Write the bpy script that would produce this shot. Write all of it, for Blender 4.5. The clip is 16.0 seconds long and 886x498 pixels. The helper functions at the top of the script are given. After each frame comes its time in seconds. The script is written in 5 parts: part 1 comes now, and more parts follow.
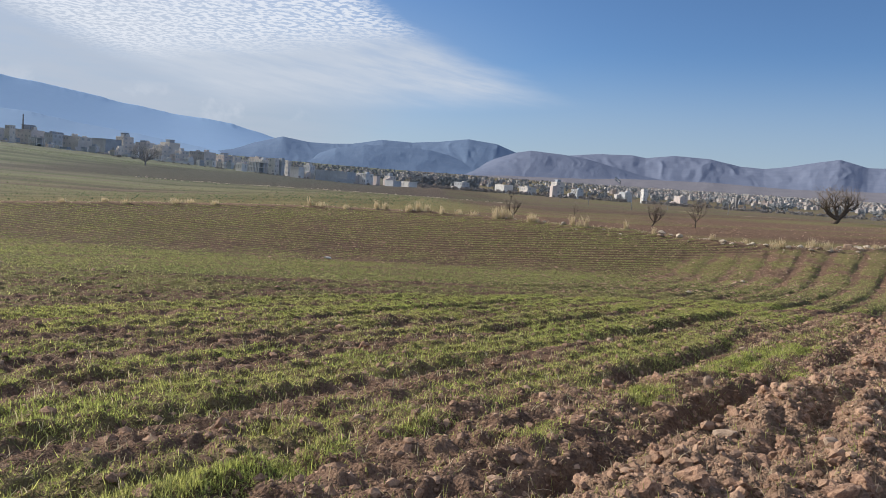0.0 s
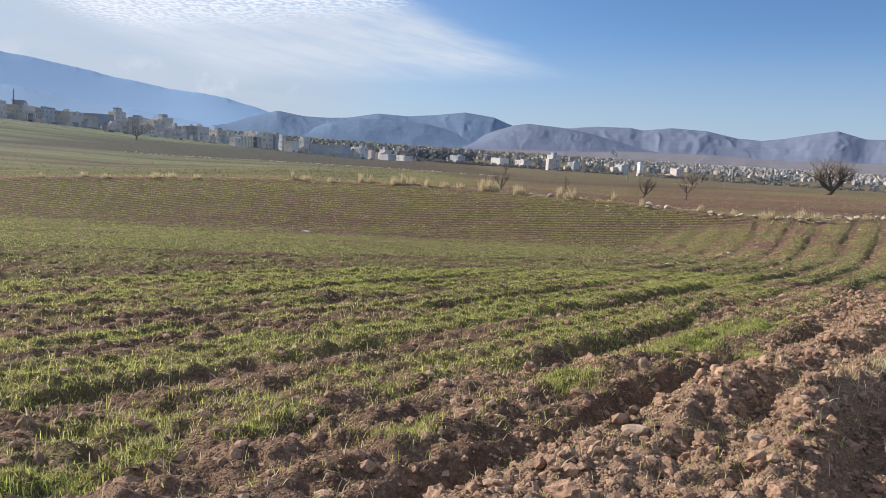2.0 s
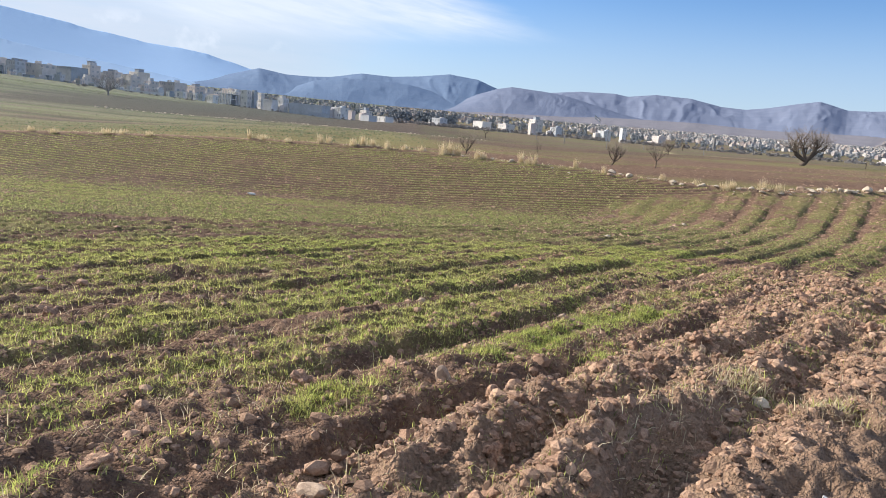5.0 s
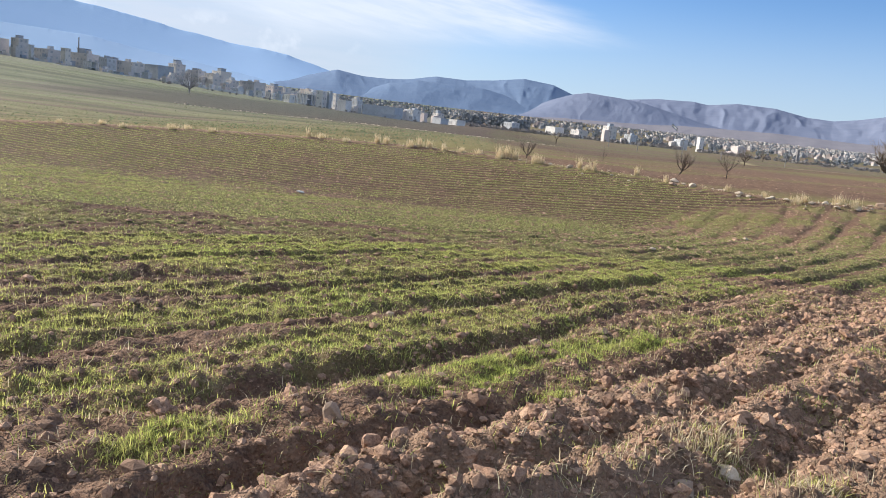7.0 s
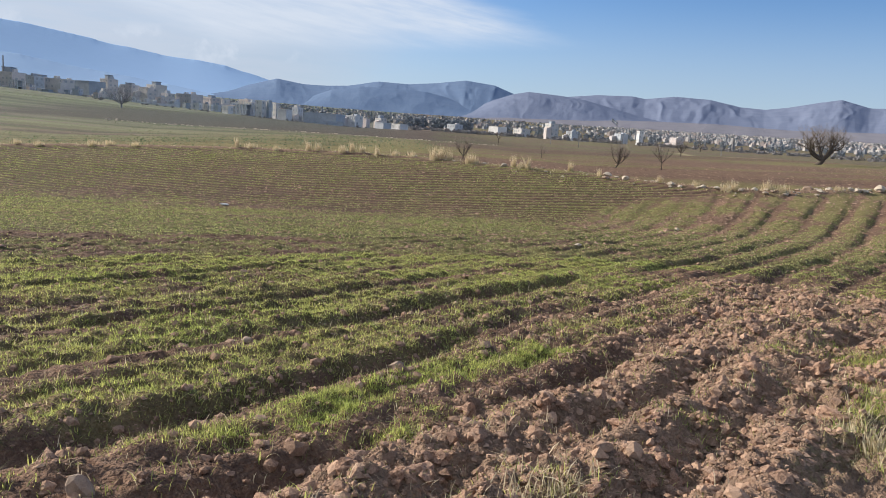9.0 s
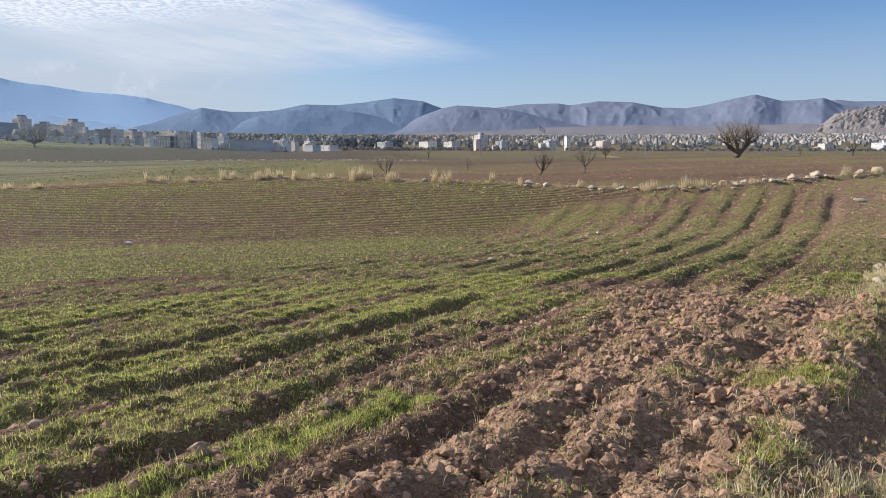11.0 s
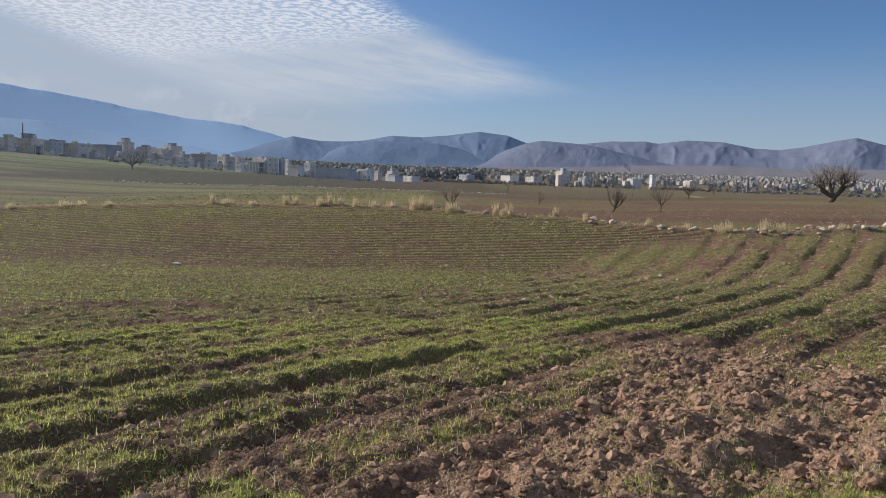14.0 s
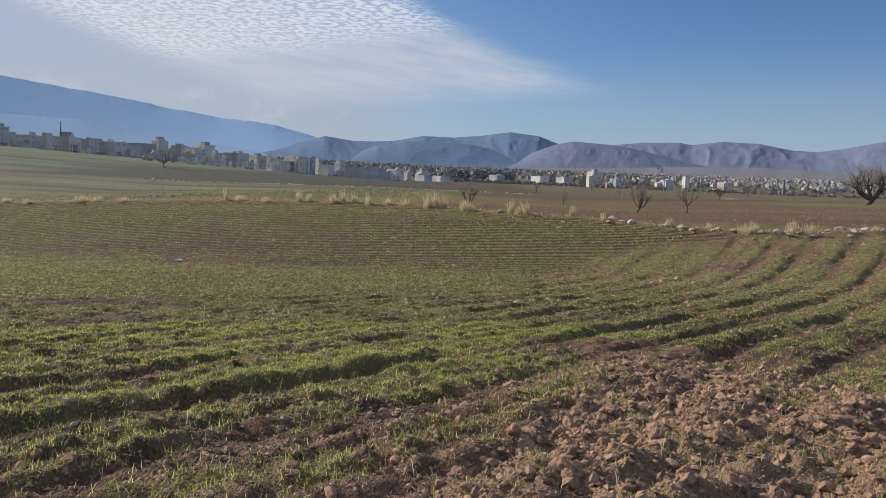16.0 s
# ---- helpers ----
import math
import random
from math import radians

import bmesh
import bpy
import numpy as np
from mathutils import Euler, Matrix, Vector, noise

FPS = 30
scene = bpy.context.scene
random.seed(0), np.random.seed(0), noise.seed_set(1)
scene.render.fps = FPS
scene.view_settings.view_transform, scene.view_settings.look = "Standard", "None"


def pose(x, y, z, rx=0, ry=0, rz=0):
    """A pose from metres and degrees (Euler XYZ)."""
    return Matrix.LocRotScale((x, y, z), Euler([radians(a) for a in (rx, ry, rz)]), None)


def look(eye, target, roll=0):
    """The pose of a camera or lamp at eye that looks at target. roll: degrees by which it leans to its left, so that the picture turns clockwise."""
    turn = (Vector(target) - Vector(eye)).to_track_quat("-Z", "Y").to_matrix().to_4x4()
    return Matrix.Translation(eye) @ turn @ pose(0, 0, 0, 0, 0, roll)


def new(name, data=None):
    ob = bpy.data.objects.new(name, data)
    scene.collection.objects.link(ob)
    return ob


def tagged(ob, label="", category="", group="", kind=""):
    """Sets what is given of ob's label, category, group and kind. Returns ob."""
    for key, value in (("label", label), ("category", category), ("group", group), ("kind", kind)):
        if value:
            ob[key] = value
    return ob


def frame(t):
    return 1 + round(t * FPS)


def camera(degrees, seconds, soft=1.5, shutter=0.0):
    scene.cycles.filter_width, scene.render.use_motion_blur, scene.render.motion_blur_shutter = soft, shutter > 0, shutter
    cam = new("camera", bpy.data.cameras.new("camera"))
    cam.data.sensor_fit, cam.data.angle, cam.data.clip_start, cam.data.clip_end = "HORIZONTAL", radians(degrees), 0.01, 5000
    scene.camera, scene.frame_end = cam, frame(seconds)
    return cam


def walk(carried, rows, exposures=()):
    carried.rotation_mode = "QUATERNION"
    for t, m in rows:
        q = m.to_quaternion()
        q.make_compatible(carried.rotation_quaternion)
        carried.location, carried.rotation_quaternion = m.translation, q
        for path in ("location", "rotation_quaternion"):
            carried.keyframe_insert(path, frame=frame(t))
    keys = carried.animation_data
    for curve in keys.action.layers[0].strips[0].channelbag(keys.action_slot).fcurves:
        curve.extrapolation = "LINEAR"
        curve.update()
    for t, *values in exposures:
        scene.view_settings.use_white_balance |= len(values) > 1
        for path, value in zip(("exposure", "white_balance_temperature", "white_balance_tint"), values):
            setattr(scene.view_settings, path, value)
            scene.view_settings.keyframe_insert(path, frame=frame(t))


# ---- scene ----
cam = camera(62.0, 16.0, soft=0.9)
SIZE = 1.1
LEVEL = pose(0, 0, 1.65) @ pose(0, 0, 0, -4.1, -1.3, 0) @ pose(0, 0, -1.65)
PATH = [
    (0, (-0.027, 0.386, 1.368), (0.013, 2.386, 1.347), 2.8),
    (0.5, (0.055, 0.487, 1.37), (0.096, 2.485, 1.29), 2.7),
    (1, (0.246, 0.672, 1.369), (0.293, 2.669, 1.281), 2.7),
    (1.5, (0.491, 0.865, 1.38), (0.54, 2.863, 1.292), 2.5),
    (2, (0.759, 1.149, 1.339), (0.81, 3.1463, 1.2482), 2.46),
    (2.5, (0.938, 1.335, 1.349), (1.0067, 3.3295, 1.2183), 2.35),
    (3, (1.158, 1.522, 1.329), (1.2529, 3.5134, 1.1696), 2.31),
    (3.5, (1.481, 1.637, 1.334), (1.687, 3.6176, 1.148), 2.51),
    (4, (1.771, 1.846, 1.346), (1.98, 3.8254, 1.1501), 2.81),
    (4.2, (1.883, 1.927, 1.395), (2.094, 3.9064, 1.2011), 2.71),
    (6.3, (2.899, 2.76, 1.546), (2.7898, 4.748, 1.3562), 5.63),
    (6.5, (3.005, 2.861, 1.508), (2.8998, 4.8493, 1.3192), 5.63),
    (7, (3.271, 3.117, 1.542), (3.1905, 5.1061, 1.3499), 5.33),
    (7.5, (3.462, 3.329, 1.54), (3.3818, 5.3189, 1.3565), 4.44),
    (8, (3.664, 3.541, 1.575), (3.5895, 5.5325, 1.4062), 3.85),
    (8.5, (3.806, 3.724, 1.573), (3.7346, 5.7154, 1.4022), 3.25),
    (9, (4.039, 3.922, 1.579), (4.0901, 5.9138, 1.4054), 2.54),
    (9.5, (4.241, 4.138, 1.578), (4.3857, 6.1252, 1.4043), 1.49),
    (10, (4.48, 4.456, 1.606), (4.6811, 6.4406, 1.4618), -0.99),
    (10.2, (4.553, 4.545, 1.633), (4.7601, 6.5295, 1.4957), -1.79),
    (12.3, (5.575, 5.503, 1.648), (5.8018, 7.4864, 1.5272), -1.18),
    (12.5, (5.673, 5.604, 1.649), (5.902, 7.5886, 1.5542), -1.18),
    (13, (5.886, 5.845, 1.648), (6.1078, 7.8318, 1.591), -0.84),
    (13.5, (6.07, 6.174, 1.622), (6.2019, 8.1693, 1.5843), 0.38),
    (14, (6.175, 6.388, 1.615), (6.1739, 8.3876, 1.5764), 0.73),
    (14.5, (6.374, 6.628, 1.603), (6.2848, 8.6257, 1.5674), 1.35),
    (15, (6.617, 6.899, 1.581), (6.53, 8.8968, 1.5437), 1.93),
    (15.5, (6.884, 7.273, 1.562), (6.7981, 9.2708, 1.5243), 1.77),
    (16, (7.092, 7.533, 1.556), (7.0087, 9.5309, 1.5169), 1.27),
]


def placed(eye, target, roll):
    m = look(eye, target, roll)
    m.translation = m.translation * SIZE
    return LEVEL @ m


walk(cam, [(t, placed(eye, target, roll)) for t, eye, target, roll in PATH],
     [(0, 0.40, 6200, 10), (0.5, 0.56, 6200, 10), (2.0, 0.62, 6200, 10), (3.0, 0.76, 6200, 10), (4.2, 0.94, 6200, 10), (6.5, 0.95, 6200, 10), (8.5, 0.70, 6200, 10), (10, 0.62, 6200, 10), (12.5, 0.53, 6200, 10), (14, 0.23, 6200, 10), (16, 0.24, 6200, 10)])

# ---- light: a low sun ahead to the left, pale blue sky with a bank of high cloud ----
SUN_AZ, SUN_EL = -62.0, 25.0        # degrees to the right of y, and above the horizon
EXPOSURE = 0.0
scene.view_settings.exposure = EXPOSURE
sun = new("sun", bpy.data.lights.new("sun", "SUN"))
sun.data.energy, sun.data.angle, sun.data.color = 5.0, radians(0.6), (1.0, 0.87, 0.70)
sd = Vector((math.sin(radians(SUN_AZ)) * math.cos(radians(SUN_EL)), math.cos(radians(SUN_AZ)) * math.cos(radians(SUN_EL)), math.sin(radians(SUN_EL))))
sun.matrix_world = look(sd * 100, (0, 0, 0))


class Nodes:
    """Short hand for building a node tree."""

    def __init__(self, tree):
        self.tree = tree
        tree.nodes.clear()

    def add(self, kind, **inputs):
        n = self.tree.nodes.new(kind)
        for key, value in inputs.items():
            self.put(n, key, value)
        return n

    def put(self, n, key, value):
        names = [i.name for i in n.inputs]
        slot = n.inputs[int(key[1:])] if key[0] == "i" and key[1:].isdigit() else n.inputs[names.index(key.replace("_", " "))]
        if isinstance(value, bpy.types.NodeSocket):
            self.tree.links.new(value, slot)
        else:
            slot.default_value = value

    def math(self, op, a, b=0.0, clamp=False):
        n = self.add("ShaderNodeMath", i0=a, i1=b)
        n.operation, n.use_clamp = op, clamp
        return n.outputs[0]

    def noise(self, vec, scale, detail=4.0, rough=0.55):
        return self.add("ShaderNodeTexNoise", Vector=vec, Scale=scale, Detail=detail, Roughness=rough).outputs[0]

    def ramp(self, fac, stops):
        n = self.add("ShaderNodeValToRGB", Fac=fac)
        e = n.color_ramp.elements
        while len(e) < len(stops):
            e.new(0.5)
        for k, (p, c) in zip(e, stops):
            k.position = p
            k.color = (*c, 1) if isinstance(c, tuple) else (c, c, c, 1)
        return n.outputs[0]

    def mix(self, fac, a, b, kind="MIX"):
        n = self.add("ShaderNodeMixRGB", Fac=fac, Color1=a, Color2=b)
        n.blend_type = kind
        return n.outputs[0]

    def range(self, v, a, b, c=0.0, d=1.0):
        n = self.add("ShaderNodeMapRange", i0=v, i1=a, i2=b, i3=c, i4=d)
        n.interpolation_type = "SMOOTHSTEP"
        return n.outputs[0]


def rgb(c):
    return (*c, 1.0)


world = bpy.data.worlds.new("world")
scene.world = world
world.use_nodes = True
N = Nodes(world.node_tree)
sky = N.add("ShaderNodeTexSky")
sky.sky_type, sky.sun_disc = "NISHITA", False
sky.sun_elevation, sky.sun_rotation = radians(SUN_EL), radians(SUN_AZ)
sky.altitude, sky.air_density, sky.dust_density, sky.ozone_density = 1500, 1.0, 0.25, 4.0
way = N.add("ShaderNodeTexCoord").outputs["Generated"]
xyz = N.add("ShaderNodeSeparateXYZ", Vector=way)
el = N.math("ARCSINE", xyz.outputs[2])
az = N.math("ARCTAN2", xyz.outputs[0], xyz.outputs[1])
# the sky's dome seen as a flat layer overhead
top = N.math("ADD", N.math("MAXIMUM", xyz.outputs[2], 0.0), 0.03)
flat = N.add("ShaderNodeCombineXYZ", X=N.math("DIVIDE", xyz.outputs[0], top), Y=N.math("DIVIDE", xyz.outputs[1], top)).outputs[0]
bend = N.add("ShaderNodeVectorMath", i0=flat, i1=N.add("ShaderNodeVectorMath", i0=N.add("ShaderNodeTexNoise", Vector=flat, Scale=0.5, Detail=2.0).outputs[1], i1=(0.7, 0.7, 0)).outputs[0])
sx = N.add("ShaderNodeSeparateXYZ", Vector=bend.outputs[0])
wob = N.math("MULTIPLY", N.math("SUBTRACT", N.noise(flat, 0.55, 5.0, 0.6), 0.5), 0.10)
# upper edge of the bank falls to a tip on the right, lower edge rises to the left
upper = N.math("SUBTRACT", N.math("ADD", N.math("ADD", N.math("SUBTRACT", 0.196, N.math("MULTIPLY", az, 0.45)), N.math("MULTIPLY", N.math("MULTIPLY", az, az), 0.55)), N.math("MULTIPLY", wob, 0.55)), el)
lower_edge = N.math("ADD", 0.107, N.math("ADD", N.math("MULTIPLY", az, 0.085), N.math("MULTIPLY", N.math("MAXIMUM", N.math("SUBTRACT", -0.27, az), 0.0), 0.42)))
lower = N.math("SUBTRACT", N.math("ADD", el, N.math("MULTIPLY", wob, 0.12)), lower_edge)
bank = N.math("MULTIPLY", N.range(upper, -0.006, 0.035), N.range(lower, -0.012, 0.03))
rip = N.noise(N.add("ShaderNodeVectorMath", i0=flat, i1=(1.0, 1.0, 1.0)).outputs[0], 23.0, 2.5, 0.5)
ripples = N.range(rip, 0.42, 0.57, 0.22, 1.0)
high = N.range(N.math("ADD", N.math("SUBTRACT", el, N.math("MULTIPLY", N.math("ADD", az, 0.45), 0.17)), N.math("MULTIPLY", wob, 0.6)), 0.110, 0.150)
streaks = N.add("ShaderNodeCombineXYZ", X=N.math("MULTIPLY", az, 9.0), Y=N.math("MULTIPLY", N.math("ADD", el, N.math("MULTIPLY", az, 0.16)), 75.0)).outputs[0]
veil = N.math("MULTIPLY", N.range(N.noise(flat, 1.3, 5.0, 0.6), 0.25, 0.75, 0.70, 1.0), N.range(N.noise(streaks, 1.0, 5.0, 0.6), 0.30, 0.62, 0.62, 1.0))
body = N.math("MULTIPLY", bank, N.add("ShaderNodeMix", i0=N.math("MULTIPLY", high, 0.85), i2=veil, i3=ripples).outputs[0])
# thin haze over the skyline and small puffs low on the left
puff = N.math("MULTIPLY", N.range(N.noise(way, 16.0, 5.0, 0.6), 0.52, 0.66), N.math("MULTIPLY", N.range(el, 0.055, 0.075), N.math("MULTIPLY", N.range(el, 0.115, 0.09), N.range(az, -0.10, -0.24))))
haze = N.math("MAXIMUM", N.range(el, 0.20, 0.04, 0.0, 0.60), N.math("MULTIPLY", N.range(az, 0.22, -0.25, 0.0, 0.85), N.range(el, 0.30, 0.05)))
thin = N.math("MULTIPLY", N.math("MULTIPLY", N.range(az, 0.10, -0.45, 0.0, 0.85), N.range(upper, -0.03, 0.09)), N.range(N.noise(flat, 0.8, 5.0, 0.6), 0.25, 0.65, 0.55, 1.0))
cover = N.math("MAXIMUM", N.math("MULTIPLY", body, 0.92), N.math("MULTIPLY", puff, 0.5))
cloud = N.mix(high, rgb((6.4, 6.8, 7.4)), rgb((8.6, 8.8, 9.2)))
deep = N.mix(1.0, sky.outputs[0], rgb((0.99, 1.05, 1.12)), "MULTIPLY")
clear = N.mix(thin, N.mix(haze, deep, rgb((4.25, 4.8, 5.5))), rgb((5.3, 5.75, 6.5)))
bg = N.add("ShaderNodeBackground", Color=N.mix(cover, clear, cloud), Strength=0.072)
N.add("ShaderNodeOutputWorld", Surface=bg.outputs[0])

# ---- small tools ----


def vnoise(x, y, seed=0):
    """Smooth value noise over arrays, -1 to 1."""
    xi, yi = np.floor(x).astype(np.int64), np.floor(y).astype(np.int64)
    fx, fy = x - xi, y - yi
    fx, fy = fx * fx * (3 - 2 * fx), fy * fy * (3 - 2 * fy)

    def h(a, b):
        n = (a * 374761393 + b * 668265263 + seed * 2246822519) & 0xFFFFFFFF
        n = ((n ^ (n >> 13)) * 1274126177) & 0xFFFFFFFF
        return ((n ^ (n >> 16)) & 0xFFFF) / 32767.5 - 1.0

    a = h(xi, yi) * (1 - fx) + h(xi + 1, yi) * fx
    b = h(xi, yi + 1) * (1 - fx) + h(xi + 1, yi + 1) * fx
    return a * (1 - fy) + b * fy


def fbm(x, y, octaves=4, seed=0, gain=0.5):
    v, amp, tot = 0, 1.0, 0.0
    for k in range(octaves):
        v = v + amp * vnoise(x * 2 ** k + 17.3 * k, y * 2 ** k - 9.1 * k, seed + k)
        tot += amp
        amp *= gain
    return v / tot


def lumps(x, y, cell, seed=0, fill=0.8):
    """Rounded lumps scattered over a plane, 0 to about 0.5 of the cell."""
    gx, gy = np.floor(x / cell).astype(np.int64), np.floor(y / cell).astype(np.int64)
    out = np.zeros_like(x)

    def h(a, b, s):
        n = (a * 73856093 + b * 19349663 + s * 83492791) & 0xFFFFFFFF
        n = ((n ^ (n >> 15)) * 2246822519) & 0xFFFFFFFF
        n = ((n ^ (n >> 13)) * 3266489917) & 0xFFFFFFFF
        return ((n ^ (n >> 16)) & 0xFFFF) / 65535.0

    for i in (-1, 0, 1):
        for j in (-1, 0, 1):
            a, b = gx + i, gy + j
            cx, cy = (a + h(a, b, seed)) * cell, (b + h(a, b, seed + 1)) * cell
            r = cell * (0.25 + 0.45 * h(a, b, seed + 2)) * (h(a, b, seed + 3) < fill)
            d2 = (x - cx) ** 2 + (y - cy) ** 2
            out = np.maximum(out, np.sqrt(np.maximum(r * r - d2, 0)))
    return out


def raw_mesh(name, verts, tris, mat, attrs=None, smooth_shade=False, label="", parent=None):
    """A mesh object from arrays of corners and triangles."""
    me = bpy.data.meshes.new(name)
    verts, tris = np.asarray(verts, np.float32), np.asarray(tris, np.int32)
    k = tris.shape[1]
    me.vertices.add(len(verts))
    me.vertices.foreach_set("co", verts.ravel())
    me.loops.add(tris.size)
    me.loops.foreach_set("vertex_index", tris.ravel())
    me.polygons.add(len(tris))
    me.polygons.foreach_set("loop_start", np.arange(0, tris.size, k, dtype=np.int32))
    me.polygons.foreach_set("use_smooth", np.full(len(tris), smooth_shade))
    for key, values in (attrs or {}).items():
        at = me.attributes.new(key, "FLOAT", "POINT")
        at.data.foreach_set("value", np.asarray(values, np.float32))
    me.update(calc_edges=True)
    me.materials.append(mat)
    ob = new(name, me)
    if parent:
        ob.parent = parent
    if label:
        ob["label"] = label
    return ob


def part(name, bm, mat, parent=None, label="", shade=False):
    me = bpy.data.meshes.new(name)
    bm.to_mesh(me)
    bm.free()
    if shade:
        me.polygons.foreach_set("use_smooth", np.ones(len(me.polygons), bool))
    me.materials.append(mat)
    ob = new(name, me)
    if parent:
        ob.parent = parent
    if label:
        ob["label"] = label
    return ob


def box(bm, x0, x1, y0, y1, z0, z1):
    v = [bm.verts.new((x, y, z)) for z in (z0, z1) for x, y in ((x0, y0), (x1, y0), (x1, y1), (x0, y1))]
    for f in ((3, 2, 1, 0), (4, 5, 6, 7), (0, 1, 5, 4), (1, 2, 6, 5), (2, 3, 7, 6), (3, 0, 4, 7)):
        bm.faces.new([v[i] for i in f])


def material(name, rough=0.9):
    m = bpy.data.materials.new(name)
    m.use_nodes = True
    n = Nodes(m.node_tree)
    b = n.add("ShaderNodeBsdfPrincipled", Roughness=rough)
    n.add("ShaderNodeOutputMaterial", Surface=b.outputs[0])
    return m, n, b


def plain(name, c1, c2, scale, rough=0.9, bump=0.0, detail=5.0):
    """A surface that varies between two colours at two scales."""
    m, n, b = material(name, rough)
    pos = n.add("ShaderNodeTexCoord").outputs["Object"]
    f = n.math("ADD", n.math("MULTIPLY", n.noise(pos, scale, detail), 0.6), n.math("MULTIPLY", n.noise(pos, scale * 7, detail), 0.4))
    col = n.mix(n.range(f, 0.35, 0.65), rgb(c1), rgb(c2))
    rnd = n.add("ShaderNodeObjectInfo").outputs["Random"]
    n.put(b, "Base_Color", n.mix(n.range(rnd, 0, 1, 0.0, 0.35), col, n.mix(0.5, rgb(c1), rgb(c2), "MULTIPLY")))
    if bump:
        n.put(b, "Normal", n.add("ShaderNodeBump", Strength=bump, Distance=0.02, Height=f).outputs[0])
    return m

# ---- materials ----


def soil_material():
    """Ploughed red-brown earth with sprouting corn where 'cover' says so; 'dry' turns the earth pale, 'dark' darkens it
    and paints shade between rows, 'far' paints haze.
    """
    m, n, b = material("field_soil", 0.95)
    pos = n.add("ShaderNodeTexCoord").outputs["Object"]

    def att(name):
        a = n.add("ShaderNodeAttribute")
        a.attribute_name = name
        return a.outputs["Fac"]

    big, mid, fine = n.noise(pos, 0.35, 4.0), n.noise(pos, 3.0, 5.0, 0.65), n.noise(pos, 38.0, 5.0, 0.7)
    shift = n.add("ShaderNodeVectorMath", i0=n.add("ShaderNodeTexNoise", Vector=pos, Scale=14.0, Detail=3.0).outputs[1], i1=(0.09, 0.09, 0.09))
    shift.operation = "MULTIPLY"
    warp = n.add("ShaderNodeVectorMath", i0=pos, i1=shift.outputs[0]).outputs[0]
    crumb = n.add("ShaderNodeTexVoronoi", Vector=warp, Scale=15.0)
    grit = n.add("ShaderNodeTexVoronoi", Vector=warp, Scale=42.0)
    earth = n.ramp(mid, [(0.30, (0.125, 0.076, 0.057)), (0.52, (0.240, 0.150, 0.108)), (0.72, (0.380, 0.252, 0.180))])
    earth = n.mix(n.range(fine, 0.38, 0.66, 0.0, 0.5), earth, rgb((0.36, 0.25, 0.17)))
    tone = n.add("ShaderNodeSeparateColor", Color=grit.outputs["Color"]).outputs[0]
    earth = n.mix(n.range(tone, 0.0, 1.0, 0.0, 0.45), earth, rgb((0.095, 0.062, 0.047)))
    earth = n.mix(n.math("MULTIPLY", att("dry"), n.range(fine, 0.2, 0.7, 0.4, 1.0)), earth, rgb((0.40, 0.295, 0.215)))
    green = n.ramp(n.math("ADD", n.math("MULTIPLY", fine, 0.6), n.math("MULTIPLY", mid, 0.4)), [(0.32, (0.090, 0.104, 0.034)), (0.50, (0.230, 0.240, 0.085)), (0.68, (0.450, 0.450, 0.180))])
    tuft = n.range(n.math("ADD", n.noise(pos, 22.0, 4.0, 0.7), n.math("MULTIPLY", n.math("SUBTRACT", att("cover"), 0.5), 0.9)), 0.42, 0.62)
    col = n.mix(n.math("MULTIPLY", n.math("MULTIPLY", tuft, att("sward")), 0.9), earth, n.mix(n.range(big, 0.35, 0.65, 0.0, 0.5), green, rgb((0.24, 0.215, 0.085))))
    # distance haze painted in: 'far' blends the ground towards blue-green
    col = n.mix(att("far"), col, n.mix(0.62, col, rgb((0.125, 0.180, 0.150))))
    # 'dark' multiplies the colour down; between the rows it is painted shade
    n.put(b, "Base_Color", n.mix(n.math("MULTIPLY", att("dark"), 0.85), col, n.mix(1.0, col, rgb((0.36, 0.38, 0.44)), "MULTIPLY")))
    n.put(b, "Specular_IOR_Level", 0.15)
    h = n.math("SUBTRACT", n.math("ADD", n.math("MULTIPLY", fine, 0.65), n.math("MULTIPLY", n.noise(pos, 110.0, 3.0), 0.25)), n.math("ADD", n.math("MULTIPLY", crumb.outputs["Distance"], 0.5), n.math("MULTIPLY", grit.outputs["Distance"], 0.6)))
    h = n.math("ADD", h, n.math("ADD", n.math("MULTIPLY", n.noise(pos, 8.0, 4.0, 0.65), 3.2), n.math("MULTIPLY", n.noise(pos, 3.4, 3.0, 0.6), 2.6)))
    n.put(b, "Normal", n.add("ShaderNodeBump", Strength=1.0, Distance=0.045, Height=h).outputs[0])
    return m


def crumb_material():
    """Broken earth whose lumps differ in tone, pale where dry and dark where freshly turned."""
    m, n, b = material("broken_earth", 0.95)
    pos = n.add("ShaderNodeTexCoord").outputs["Object"]
    f = n.math("ADD", n.math("MULTIPLY", n.noise(pos, 9.0, 5.0), 0.5), n.math("MULTIPLY", n.noise(pos, 70.0, 5.0, 0.7), 0.5))
    col = n.mix(n.range(f, 0.35, 0.65), rgb((0.235, 0.148, 0.106)), rgb((0.480, 0.330, 0.238)))
    rnd = n.add("ShaderNodeNewGeometry").outputs["Random Per Island"]
    col = n.mix(n.range(rnd, 0.0, 0.5, 0.50, 0.0), col, rgb((0.105, 0.070, 0.054)))
    n.put(b, "Base_Color", n.mix(n.range(rnd, 0.8, 1.0, 0.0, 0.5), col, rgb((0.50, 0.365, 0.275))))
    n.put(b, "Specular_IOR_Level", 0.15)
    n.put(b, "Normal", n.add("ShaderNodeBump", Strength=1.0, Distance=0.03, Height=f).outputs[0])
    return m


